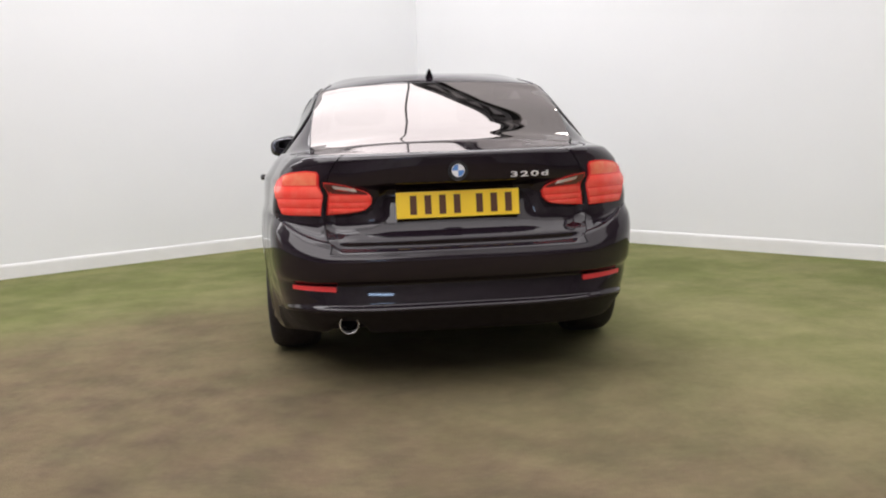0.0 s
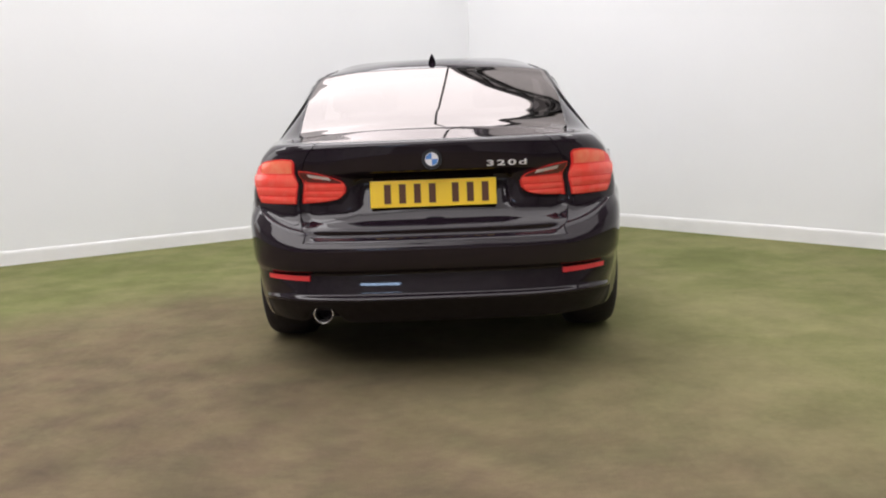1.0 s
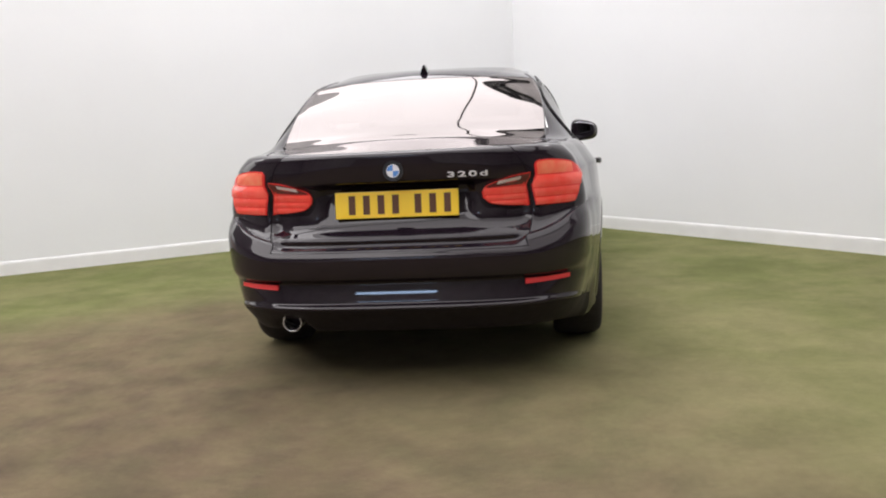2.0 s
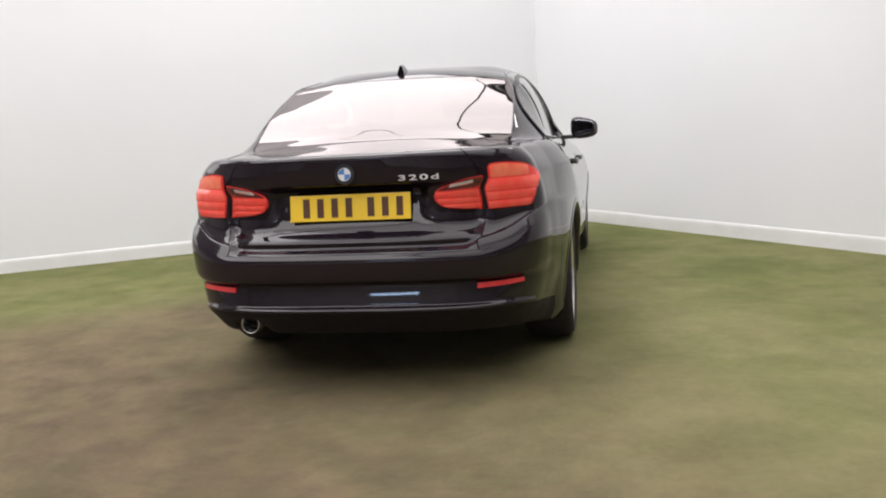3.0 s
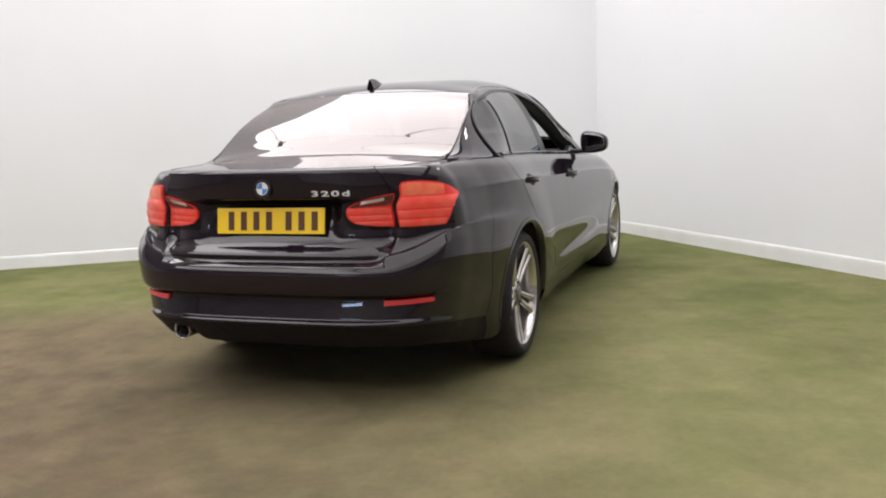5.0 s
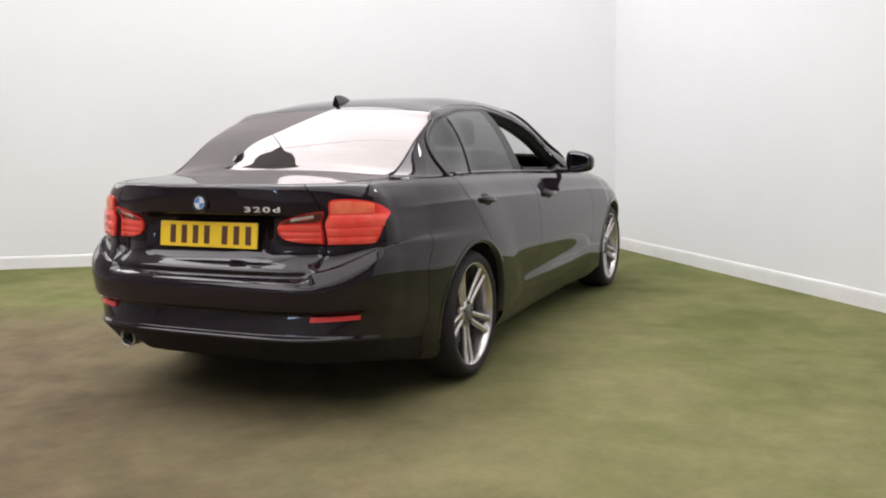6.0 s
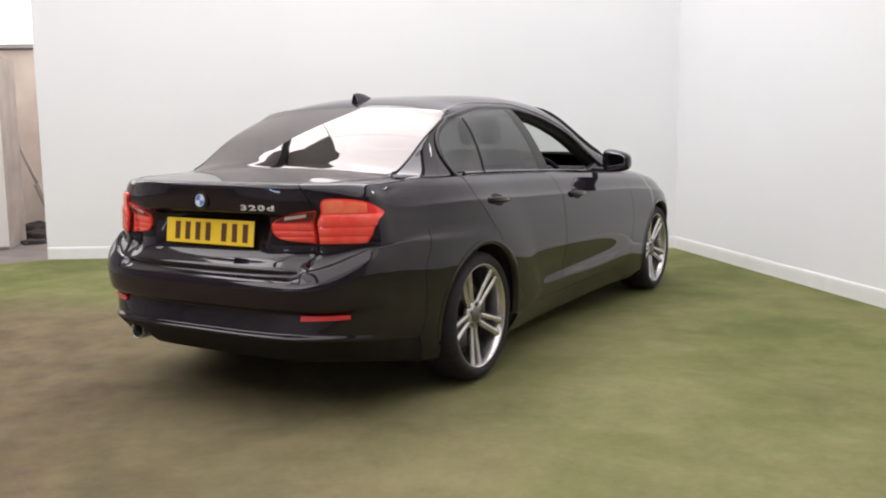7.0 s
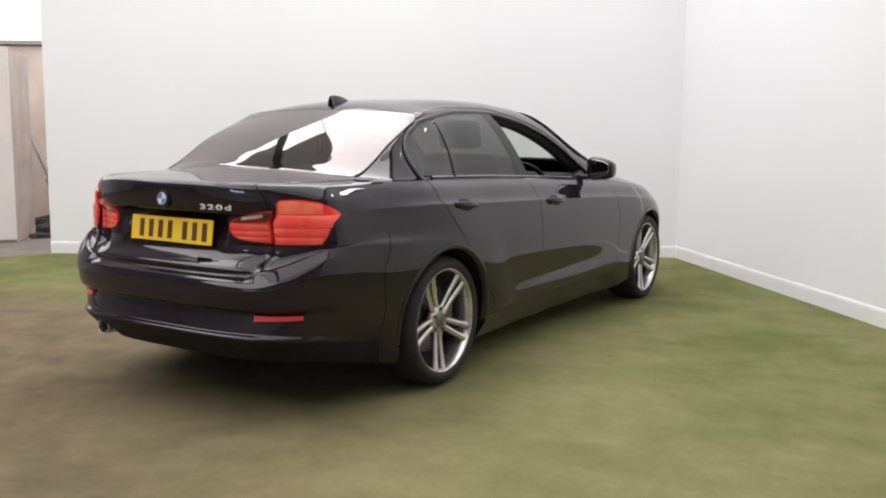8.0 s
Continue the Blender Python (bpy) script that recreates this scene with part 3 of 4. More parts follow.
def in_arch(y, z, grow=0.0):
    r = ARCH + grow
    return math.hypot(y - AXLE_R, z - HUB_Z) < r or math.hypot(y - AXLE_F, z - HUB_Z) < r


COL_GAPS = {}
for i, q in enumerate(QS):
    if q == LID0:
        COL_GAPS["lid"] = i
    if q == BMP0:
        COL_GAPS["bumper"] = i
for i, y0 in enumerate(ys):
    for k, g in zip(("rear_door", "pillar", "front_door"), GAPS_Y):
        if abs(y0 - (g - GAP / 2)) < 1e-6:
            COL_GAPS[k] = NREAR + i


def panel_of(h, row):
    """The panel to which a face belongs, by its half column and row; None in a gap."""
    g = COL_GAPS
    if h < g["lid"]:
        if row < 9.0:
            return "rear_bumper" if row > 2.9 else "bumper_lower"
        return None if row < 9.05 else "boot_lid"
    if h == g["lid"]:
        return None if row > 9.0 else "rear_bumper" if row > 2.9 else "bumper_lower"
    if h < g["bumper"]:
        return "bumper_lower" if row < 2.9 else "rear_bumper" if row < 12.3 else "quarter_panel"
    if h == g["bumper"]:
        return None if row < 12.3 else "quarter_panel"
    if h < g["rear_door"]:
        return "quarter_panel"
    if row < 3.0 and h < g["front_door"]:
        return "sill"
    if row < 3.05 and h < g["front_door"]:
        return None
    if h in (g["rear_door"], g["pillar"], g["front_door"]):
        return None
    if h < g["pillar"]:
        return "rear_door"
    if h < g["front_door"]:
        return "front_door"
    return "front_wing"


car = empty("car")
tagged(car, "glossy black four-door saloon car parked on turf", "car")


def build_body():
    faces, owner = [], []
    keep = {}
    V = np.stack([FULLX, FULLY, FULLZ], -1).reshape(-1, 3).copy()
    inside = np.minimum(np.hypot(V[:, 1] - AXLE_R, V[:, 2] - HUB_Z), np.hypot(V[:, 1] - AXLE_F, V[:, 2] - HUB_Z)) < ARCH
    inside &= np.abs(V[:, 0]) > 0.6
    groups = {}
    shell = []
    used_mixed = set()
    for r in range(NRW - 1):
        rv = (ROWV[r] + ROWV[r + 1]) / 2
        for c in range(NCF - 1):
            f = (r * NCF + c, r * NCF + c + 1, (r + 1) * NCF + c + 1, (r + 1) * NCF + c)
            ins = [inside[i] for i in f]
            if all(ins):
                continue
            cy = sum(V[i, 1] for i in f) / 4
            cz = sum(V[i, 2] for i in f) / 4
            if in_arch(cy, cz, -0.004) and any(ins):
                continue
            for i, q in zip(f, ins):
                if q:
                    used_mixed.add(i)
            shell.append(f)
            left = c < NC - 1
            h = min(half_col(c), half_col(c + 1))
            p = panel_of(h, rv)
            if p is None:
                continue
            key = p if p in ("rear_bumper", "bumper_lower", "boot_lid") else (p, left)
            groups.setdefault(key, []).append(f)
    for i in used_mixed:
        y, z = V[i, 1], V[i, 2]
        for ay in (AXLE_R, AXLE_F):
            d = math.hypot(y - ay, z - HUB_Z)
            if d < ARCH:
                V[i, 1] = ay + (y - ay) * ARCH / d
                V[i, 2] = HUB_Z + (z - HUB_Z) * ARCH / d
    for key, fs in groups.items():
        name = key if isinstance(key, str) else key[0]
        ids = sorted({i for f in fs for i in f})
        loc = {i: k for k, i in enumerate(ids)}
        mesh_of(name, V[ids], [tuple(loc[i] for i in f) for f in fs], PLASTIC if name == "bumper_lower" else PAINT, car)
    # dark shell behind the gaps
    S = V.copy()
    S[:, 0] *= 0.984
    S[:, 1] = 2.3 + (S[:, 1] - 2.3) * 0.995
    ids = sorted({i for f in shell for i in f})
    loc = {i: k for k, i in enumerate(ids)}
    mesh_of("inner_shell", S[ids], [tuple(loc[i] for i in f) for f in shell], DARK, car)


build_body()

# ---- the car: roof, deck, bonnet ----
EX, EY, EZ = BX[-1], BY[-1], BZ[-1]
deck_z = curve([.10, .18, .35, .55, .63], [1.008, 1.012, 1.0225, 1.039, 1.048])
roof_line = curve([1.16, 1.22, 1.35, 1.6, 1.95, 2.3, 2.6, 2.8, 3.1, 3.32, 3.5, 3.8, 4.2, 4.42, 4.50],
                  [1.340, 1.366, 1.393, 1.411, 1.413, 1.396, 1.350, 1.284, 1.140, 1.030, .985, .950, .875, .78, .70])


def top_z(y):
    """Height of the car's middle line: deck, rear window, roof, windscreen, bonnet."""
    y = np.asarray(y, float)
    g = y - .62
    glass = 1.052 + .59 * g - .108 * g * g
    return np.where(y < .605, deck_z(y), np.where(y < 1.16, np.maximum(glass, deck_z(np.minimum(y, .63))), roof_line(y)))


edge_x = curve(EY[1:], EX[1:])


def bowed(x, y):
    """The rear window's upper edge bows: it lies further forward at the sides."""
    return float(y - .045 * ease(.75, 1.15, y) * (min(abs(x), .66) / .60) ** 2)


def section(y, ze):
    zt = float(top_z(y))
    c = float(ease(.012, .235, zt - ze))
    return zt, 2.2 + 4.9 * c, 1.0 + .20 * c


rear_w = curve([.62, .66, .75, .9, 1.05, 1.12, 1.155], [.600, .626, .626, .618, .600, .588, .570])


def shoulder(y):
    """How far the cabin stands in from the body's sides."""
    return float((.018 * ease(.56, .70, y) + .034 * ease(.95, 1.40, y)) * (1 - ease(2.85, 3.30, y)))


def skin_z(x, y, xe, ze):
    """Height of the deck, glass and roof skin at a place between the wings' upper edges."""
    x = abs(x)
    zt, m, p = section(y, ze)
    zt = max(zt, ze)
    inset = shoulder(y)
    xc = xe - inset

    def shell(q):
        z = ze + (zt - ze) * max(0.0, 1 - min(q / max(xc, .001), 1.0) ** m) ** (1 / p)
        if inset > .002:
            ledge = ze + .010 * min(1.0, (xe - min(q, xe)) / inset) * min(1.0, inset / .03)
            k = .008
            z = max(z, ledge) + k * math.exp(-abs(z - ledge) / k) * .5 * min(1.0, inset / .03) * float(ease(0, .02, xe - q))
        return z

    if .60 < y < 1.75:
        # the rear window is one even curve from side to side
        w = float(rear_w(y))
        f = float(ease(.60, .68, y) * (1 - ease(1.22, 1.75, y)))
        if x < w:
            zc, zw = shell(0.0), shell(w)
            return f * (zc - (zc - zw) * (x / w) ** 2.1) + (1 - f) * shell(x)
        # the pillar beside it falls in a nearly straight slope to the shoulder
        if w < x < xc - .004:
            zw, foot = shell(w), ze + .010 * min(1.0, inset / .03)
            g = .96 * float(ease(.60, .68, y) * (1 - ease(.98, 1.30, y)))
            return (1 - g) * shell(x) + g * (zw - (zw - foot) * ((x - w) / (xc - w)) ** 1.06)
    return shell(x)


def roof_z(x, y):
    return skin_z(x, y, float(edge_x(y)), float(np.interp(y, EY, EZ)))


def roof_x(y, z):
    """Half-width of the cabin at a height."""
    xe, ze = float(edge_x(y)), float(np.interp(y, EY, EZ))
    lo, hi = 0.0, xe
    for _ in range(26):
        mid = (lo + hi) / 2
        if skin_z(mid, y, xe, ze) > z:
            lo = mid
        else:
            hi = mid
    return (lo + hi) / 2


# side glass outline
dlo_top = curve([.90, .96, 1.05, 1.3, 1.57, 1.88, 2.16, 2.47, 2.8, 3.06], [1.13, 1.195, 1.240, 1.304, 1.334, 1.337, 1.308, 1.235, 1.105, .955])


def dlo_bottom(y):
    return float(np.interp(y, EY, EZ)) + .020


kink = curve([.985, 1.03, 1.08, 1.13, 1.18, 1.22, 1.262], [.975, .952, .948, .962, 1.000, 1.055, 1.150])
front_w = curve([2.58, 2.62, 2.9, 3.2, 3.30], [.50, .535, .605, .665, .66])


def in_glass(x, y, z, s):
    """Whether a point of the cabin lies within a pane, s inside its edge."""
    ax = abs(x)
    yb = bowed(x, y)
    if .62 + s < yb < 1.155 - s and ax < float(rear_w(yb)) - s:
        return True
    if 2.58 + s < y < 3.30 - s and ax < float(front_w(y)) - s:
        return True
    if .95 < y < 3.06 and dlo_bottom(y) + s < z < float(dlo_top(y)) - s and y > float(kink(z)) + s:
        b0, b1 = 1.82 + (1.321 - z) * .58, 1.935 + (1.29 - z) * .68
        if b0 - s < y < b1 + s:
            return False
        return ax > .4
    return False


def build_upper():
    vw = 1 - np.linspace(0, 1, 46) ** 1.7
    side = list(vw)
    full = side + [-v for v in side[-2::-1]]
    nv = len(full)
    verts, st = [], []
    for xe, ye, ze in zip(EX, EY, EZ):
        yc = min(max(ye, .10), 4.5)
        for v in full:
            verts.append((xe * v, ye, skin_z(xe * v, yc, xe, ze)))
    panels = {"boot_lid_top": [], "cabin_shell": [], "bonnet": []}
    n = len(EX)
    for i in range(n - 1):
        for j in range(nv - 1):
            f = (i * nv + j, (i + 1) * nv + j, (i + 1) * nv + j + 1, i * nv + j + 1)
            c = [sum(verts[k][a] for k in f) / 4 for a in range(3)]
            if in_glass(c[0], c[1], c[2], .022 if c[1] < 1.8 else .004):
                continue
            key = "bonnet" if c[1] > 3.34 else "cabin_shell"
            panels[key].append(f)
    V = np.array(verts)
    for key, fs in panels.items():
        if not fs:
            continue
        ids = sorted({i for f in fs for i in f})
        loc = {i: k for k, i in enumerate(ids)}
        mesh_of(key, V[ids], [tuple(loc[i] for i in f) for f in fs], PAINT, car)


build_upper()


def pane(name, f, nu, nv, mat, label=""):
    vs = [f(u / nu, v / nv) for u in range(nu + 1) for v in range(nv + 1)]
    return mesh_of(name, vs, grid_faces(nu + 1, nv + 1), mat, car, label=label)


def side_pane(sgn, y_rear, y_front, off=.006):
    def f(a, b):
        z = 1.1
        y = 1.5
        for _ in range(14):
            y = min(max((1 - a) * y_rear(z) + a * y_front(z), .93), 3.055)
            z0, z1 = dlo_bottom(y), float(dlo_top(y))
            z = z0 + (max(z1, z0 + .002) - z0) * b
        return (sgn * (roof_x(y, z) + off), y, z + .002)
    return f


div_r = lambda z: 1.275 + (1.28 - z) * .12
b_rear = lambda z: 1.82 + (1.321 - z) * .58
b_front = lambda z: 1.935 + (1.29 - z) * .68
kink_f = lambda z: float(kink(z))
for sgn in (1, -1):
    pane("quarter_light", side_pane(sgn, kink_f, lambda z: div_r(z) - .012), 10, 14, GLASS_TINT, "dark tinted glass")
    pane("rear_door_glass", side_pane(sgn, lambda z: div_r(z) + .012, b_rear), 20, 14, GLASS_TINT, "dark tinted glass")
    pane("pillar_trim", side_pane(sgn, b_rear, b_front, .007), 6, 14, TRIM, "satin black door pillar cover")
    # divider bar and the frame round the whole opening
    pts, nms = [], []
    for k in range(13):
        z = 1.0 + .28 * k / 12
        y = div_r(z)
        z = min(z, float(dlo_top(y)))
        pts.append((sgn * (roof_x(y, z) + .008), y, z)); nms.append((sgn, 0, .5))
    vs, fs = ribbon(pts, nms, .008, .004)
    mesh_of("window_divider", vs, fs, TRIM, car)
    loop, ln = [], []
    for k in range(16):
        z = .990 + (1.255 - .990) * k / 15
        y = float(kink(z))
        loop.append((sgn * (roof_x(y, z) + .006), y, z)); ln.append((sgn, 0, .5))
    for k in range(60):
        y = 1.165 + (3.055 - 1.165) * k / 59
        z = float(dlo_top(y))
        loop.append((sgn * (roof_x(y, z) + .006), y, z)); ln.append((sgn, 0, .75))
    vs, fs = ribbon(loop, ln, .014, .004)
    mesh_of("window_frame", vs, fs, TRIM, car, label="satin black window surround")
    loop, ln = [], []
    for k in range(50):
        y = 1.05 + (3.06 - 1.05) * k / 49
        z = dlo_bottom(y) - .003
        loop.append((sgn * (roof_x(y, z) + .006), y, z)); ln.append((sgn, 0, .5))
    vs, fs = ribbon(loop, ln, .006, .004)
    mesh_of("window_sill_strip", vs, fs, STRIP, car, label="black strip below the windows, its highlight put into the grey")


for sgn in (1, -1):
    # slim moulding along the roof rail
    loop = []
    for k in range(70):
        y = 1.02 + (2.86 - 1.02) * k / 69
        z = float(dlo_top(y)) + .030
        loop.append((sgn * (roof_x(y, z) + .001), y, z))
    vs, fs = ribbon(loop, [(sgn, 0, 1.1)] * len(loop), .0065, .004)
    mesh_of("roof_moulding", vs, fs, STRIP, car, label="slim polished dark roof moulding")
    # dark lining of the roof rail and windscreen pillar, seen through the lowered front window
    vs = []
    for k in range(41):
        y = 1.20 + (3.03 - 1.20) * k / 40
        z = float(dlo_top(y))
        drop = .050 if y > 1.9 else .020
        for dx, dz in ((-.012, .006), (-.020, -drop * .6), (-.045, -drop), (-.085, -drop * .7), (-.10, .02)):
            vs.append((sgn * (roof_x(y, z) + dx), y, z + dz))
    mesh_of("pillar_lining", vs, grid_faces(41, 5), UPHOLSTERY, car, label="dark cloth lining of roof rail and pillar")


def unbowed(x, yb):
    y = yb
    for _ in range(30):
        y += yb - bowed(x, y)
    return y


def rear_pane(a, b):
    yb = .606 + .547 * a
    x = float(rear_w(yb)) * (2 * b - 1)
    y = unbowed(x, yb)
    return (x, y - .003 * a, roof_z(x, y) + .0015 + .003 * min(1, a * 4))


pane("rear_window", rear_pane, 44, 64, GLASS_REAR, "rear window glass reflecting the bright ceiling")


def screen_pane(a, b):
    y = 2.582 + .715 * a
    x = float(front_w(y)) * (2 * b - 1)
    return (x, y, roof_z(x, y) + .004)


pane("windscreen", screen_pane, 20, 30, GLASS_CLEAR, "clear windscreen")


def border(name, wf, y0, y1, half, mat, off=.007, foot=True):
    n = 26
    pts = [(-float(wf(y0 + (y1 - y0) * k / n)), y0 + (y1 - y0) * k / n) for k in range(n + 1)]
    w1 = float(wf(y1))
    pts += [(-w1 + 2 * w1 * k / 20, y1) for k in range(1, 20)]
    pts += [(float(wf(y1 - (y1 - y0) * k / n)), y1 - (y1 - y0) * k / n) for k in range(n + 1)]
    w0 = float(wf(y0))
    if foot:
        pts += [(w0 - 2 * w0 * k / 20, y0) for k in range(1, 20)]
    if y1 < 2:
        pts = [(x, unbowed(x, y)) for x, y in pts]
    P = [(x, y, roof_z(x, y) + off) for x, y in pts]
    up = 1 if y1 < 2 else -1
    N = [(.25 * x, -.5 * up, .85) for x, y in pts]
    vs, fs = ribbon(P, N, half, .002, closed=foot)
    mesh_of(name, vs, fs, mat, car)


border("rear_window_seal", rear_w, .640, 1.153, .0035, TRIM, .005, foot=False)
border("windscreen_seal", front_w, 2.582, 3.297, .016, TRIM)

# shut lines of the boot lid on the deck
for sgn in (1, -1):
    pts = []
    for k in range(24):
        t = k / 23
        y = .245 + (.60 - .245) * t
        x = .575 + .075 * t**.7
        pts.append((sgn * x, y, roof_z(x, y) + .0008))
    vs, fs = ribbon(pts, [(0, -.1, 1)] * len(pts), .0035, .0008)
    mesh_of("boot_lid_gap", vs, fs, DARK, car)

# underside
bm = bmesh.new()
box(bm, -.60, .60, .50, 4.3, .19, .26, .02)
part("underbody", bm, DARK, car)


# ---- wheels ----
def wheel(ax_y, side):
    """Alloy wheel with five pairs of spokes; its outer face looks along +x of its own axes."""
    w = empty("wheel", pose(side * .86, ax_y, HUB_Z, 0, 0, 0 if side > 0 else 180))
    w.parent = car
    # tyre: axial 0 is the rim lip
    prof = [(-.21, .236), (-.222, .26), (-.222, .29), (-.205, .310), (-.17, .317), (-.10, .320), (-.045, .317), (-.012, .310), (.010, .294), (.016, .278), (.012, .262), (.003, .250), (-.012, .244)]
    vs, fs = lathe(prof, 72)
    mesh_of("tyre", vs, fs, RUBBER, w, label="black low-profile tyre")
    prof = [(-.002, .256), (.005, .255), (.006, .250), (.001, .246), (-.008, .241), (-.03, .235), (-.09, .228), (-.20, .227)]
    vs, fs = lathe(prof, 72)
    mesh_of("rim", vs, fs, ALLOY, w, label="polished silver rim")
    for i in range(5):
        a0 = math.radians(90 + 72 * i + 30)
        for s in (-1, 1):
            bm = bmesh.new()
            n = 9
            ring = []
            for k in range(n):
                t = k / (n - 1)
                r = .045 + (.243 - .045) * t
                gap = .0165 + .0175 * t**1.1
                hw = .0125 + .0030 * t + .005 * max(0, t - .8) * 5
                xo = -.032 + .028 * t**1.5
                dep = .030 - .008 * t
                sec = []
                for u, d in ((-1, -dep), (-1, -.006), (-.55, 0), (.55, 0), (1, -.006), (1, -dep)):
                    lat = s * gap + u * hw
                    ca, sa = math.cos(a0), math.sin(a0)
                    sec.append(bm.verts.new((xo + d, r * ca - lat * sa, r * sa + lat * ca)))
                ring.append(sec)
            for k in range(n - 1):
                for q in range(5):
                    bm.faces.new((ring[k][q], ring[k][q + 1], ring[k + 1][q + 1], ring[k + 1][q]))
                bm.faces.new((ring[k][5], ring[k][0], ring[k + 1][0], ring[k + 1][5]))
            part("spoke", bm, ALLOY, w)
    vs, fs = lathe([(-.06, .074), (-.036, .072), (-.030, .064), (-.030, .036)], 40)
    mesh_of("hub", vs, fs, ALLOY, w)
    for i in range(5):
        a = math.radians(90 + 72 * i + 66)
        vs, fs = lathe([(-.034, .011), (-.022, .010), (-.022, .001)], 6)
        vs = [(x, y + .054 * math.cos(a), z + .054 * math.sin(a)) for x, y, z in vs]
        mesh_of("wheel_bolt", vs, fs, STEEL, w, smooth=False)
    vs, fs = lathe([(-.034, .037), (-.026, .036), (-.0235, .032), (-.0225, .0005)], 40)
    cap = mesh_of("hub_cap", vs, fs, ALLOY_IN, w, label="small round centre cap")
    vs, fs = lathe([(-.12, .08), (-.115, .165), (-.095, .165), (-.090, .08), (-.085, .07), (-.07, .001)], 56)
    mesh_of("brake_disc", vs, fs, STEEL, w, label="steel brake disc")
    bm = bmesh.new()
    box(bm, -.135, -.062, .06, .17, -.075, .075, .015)
    part("brake_caliper", bm, ALLOY_IN, w)
    # added black disc that stands in for the shade behind the spokes
    vs, fs = lathe([(-.135, .226), (-.14, .10), (-.14, .001)], 40)
    mesh_of("rim_back_shade", vs, fs, DARK, w)
    return w


for ay in (AXLE_R, AXLE_F):
    for sd in (1, -1):
        wheel(ay, sd)


def side_x(y, z):
    """Half-width of the body's side at a place."""
    zz = np.array([np.interp(y, BY[r, 8:], BZ[r, 8:]) for r in range(NRW)])
    xx = np.array([np.interp(y, BY[r, 8:], BX[r, 8:]) for r in range(NRW)])
    return float(np.interp(z, zz, xx))


for ay in (AXLE_R, AXLE_F):
    for sgn in (1, -1):
        vs, vl, n = [], [], 56
        prof = [(.020, .0015), (.006, .005), (-.010, .001), (-.012, -.035)]
        for k in range(n + 1):
            a = math.radians(-8 + 196 * k / n)
            for dr, dx in prof:
                y, z = ay + (ARCH + dr) * math.cos(a), HUB_Z + (ARCH + dr) * math.sin(a)
                vs.append((sgn * (side_x(y, z) + dx), y, z))
            y, z = ay + (ARCH - .004) * math.cos(a), HUB_Z + (ARCH - .004) * math.sin(a)
            vl += [(sgn * (side_x(y, z) - .03), y, z), (sgn * .575, y, z)]
        mesh_of("arch_lip", vs, grid_faces(n + 1, 4), PAINT, car)
        vl += [(sgn * .575, ay, HUB_Z)]
        fs = grid_faces(n + 1, 2) + [(k * 2 + 1, k * 2 + 3, len(vl) - 1) for k in range(n)]
        mesh_of("wheel_housing", vl, fs, DARK, car)


# ---- rear lamps, plate, badges ----
def ring_at(z):
    """The plan line of the rear corner at a height (right side): arrays of x, y and arc length."""
    xs, yy = [], []
    for c in range(NREAR + 12):
        zc = BZ[:, c]
        xs.append(float(np.interp(z, zc, BX[:, c]))); yy.append(float(np.interp(z, zc, BY[:, c])))
    xs, yy = np.array(xs), np.array(yy)
    s = np.concatenate([[0], np.cumsum(np.hypot(np.diff(xs), np.diff(yy)))])
    return xs, yy, s


RINGS = {round(z, 3): ring_at(z) for z in np.arange(.40, 1.0, .01)}


def on_corner(sgn, s, z, off):
    """A place on the rear corner's skin, s metres round from the middle, lifted by off."""
    z0 = math.floor(z * 100) / 100
    t = (z - z0) * 100
    res = []
    for zz in (round(z0, 3), round(z0 + .01, 3)):
        xs, yy, ss = RINGS[zz]
        a = s * 1.0
        x, y = np.interp(a, ss, xs), np.interp(a, ss, yy)
        x2, y2 = np.interp(a + .01, ss, xs), np.interp(a + .01, ss, yy)
        res.append((x, y, x2 - x, y2 - y))
    x, y, dx, dy = [res[0][i] * (1 - t) + res[1][i] * t for i in range(4)]
    L = math.hypot(dx, dy) or 1
    return (sgn * (x + off * dy / L), y - off * dx / L, z)


def corner_patch(name, sgn, s_of, z_of, mat, parent, off, depth, label="", nu=24, nv=8, bulge=0.0):
    """A raised patch of the rear corner: s_of(u, v), z_of(u, v); rounded rims that go back by depth."""
    us, vv = np.linspace(0, 1, nu + 1), np.linspace(0, 1, nv + 1)
    vs = [on_corner(sgn, s_of(u, v), z_of(u, v), off + bulge * math.sin(math.pi * v)) for u in us for v in vv]
    fs = grid_faces(nu + 1, nv + 1)
    loop = [(0, v) for v in vv] + [(u, 1) for u in us[1:]] + [(1, v) for v in vv[-2::-1]] + [(u, 0) for u in us[-2:0:-1]]
    k = len(vs)
    for u, v in loop:
        vs.append(on_corner(sgn, s_of(u, v), z_of(u, v), off))
        vs.append(on_corner(sgn, s_of(u, v), z_of(u, v), off - depth))
    n = len(loop)
    fs += [(k + 2 * i, k + 2 * i + 1, k + 2 * ((i + 1) % n) + 1, k + 2 * ((i + 1) % n)) for i in range(n)]
    return mesh_of(name, vs, fs, mat, parent, label=label)


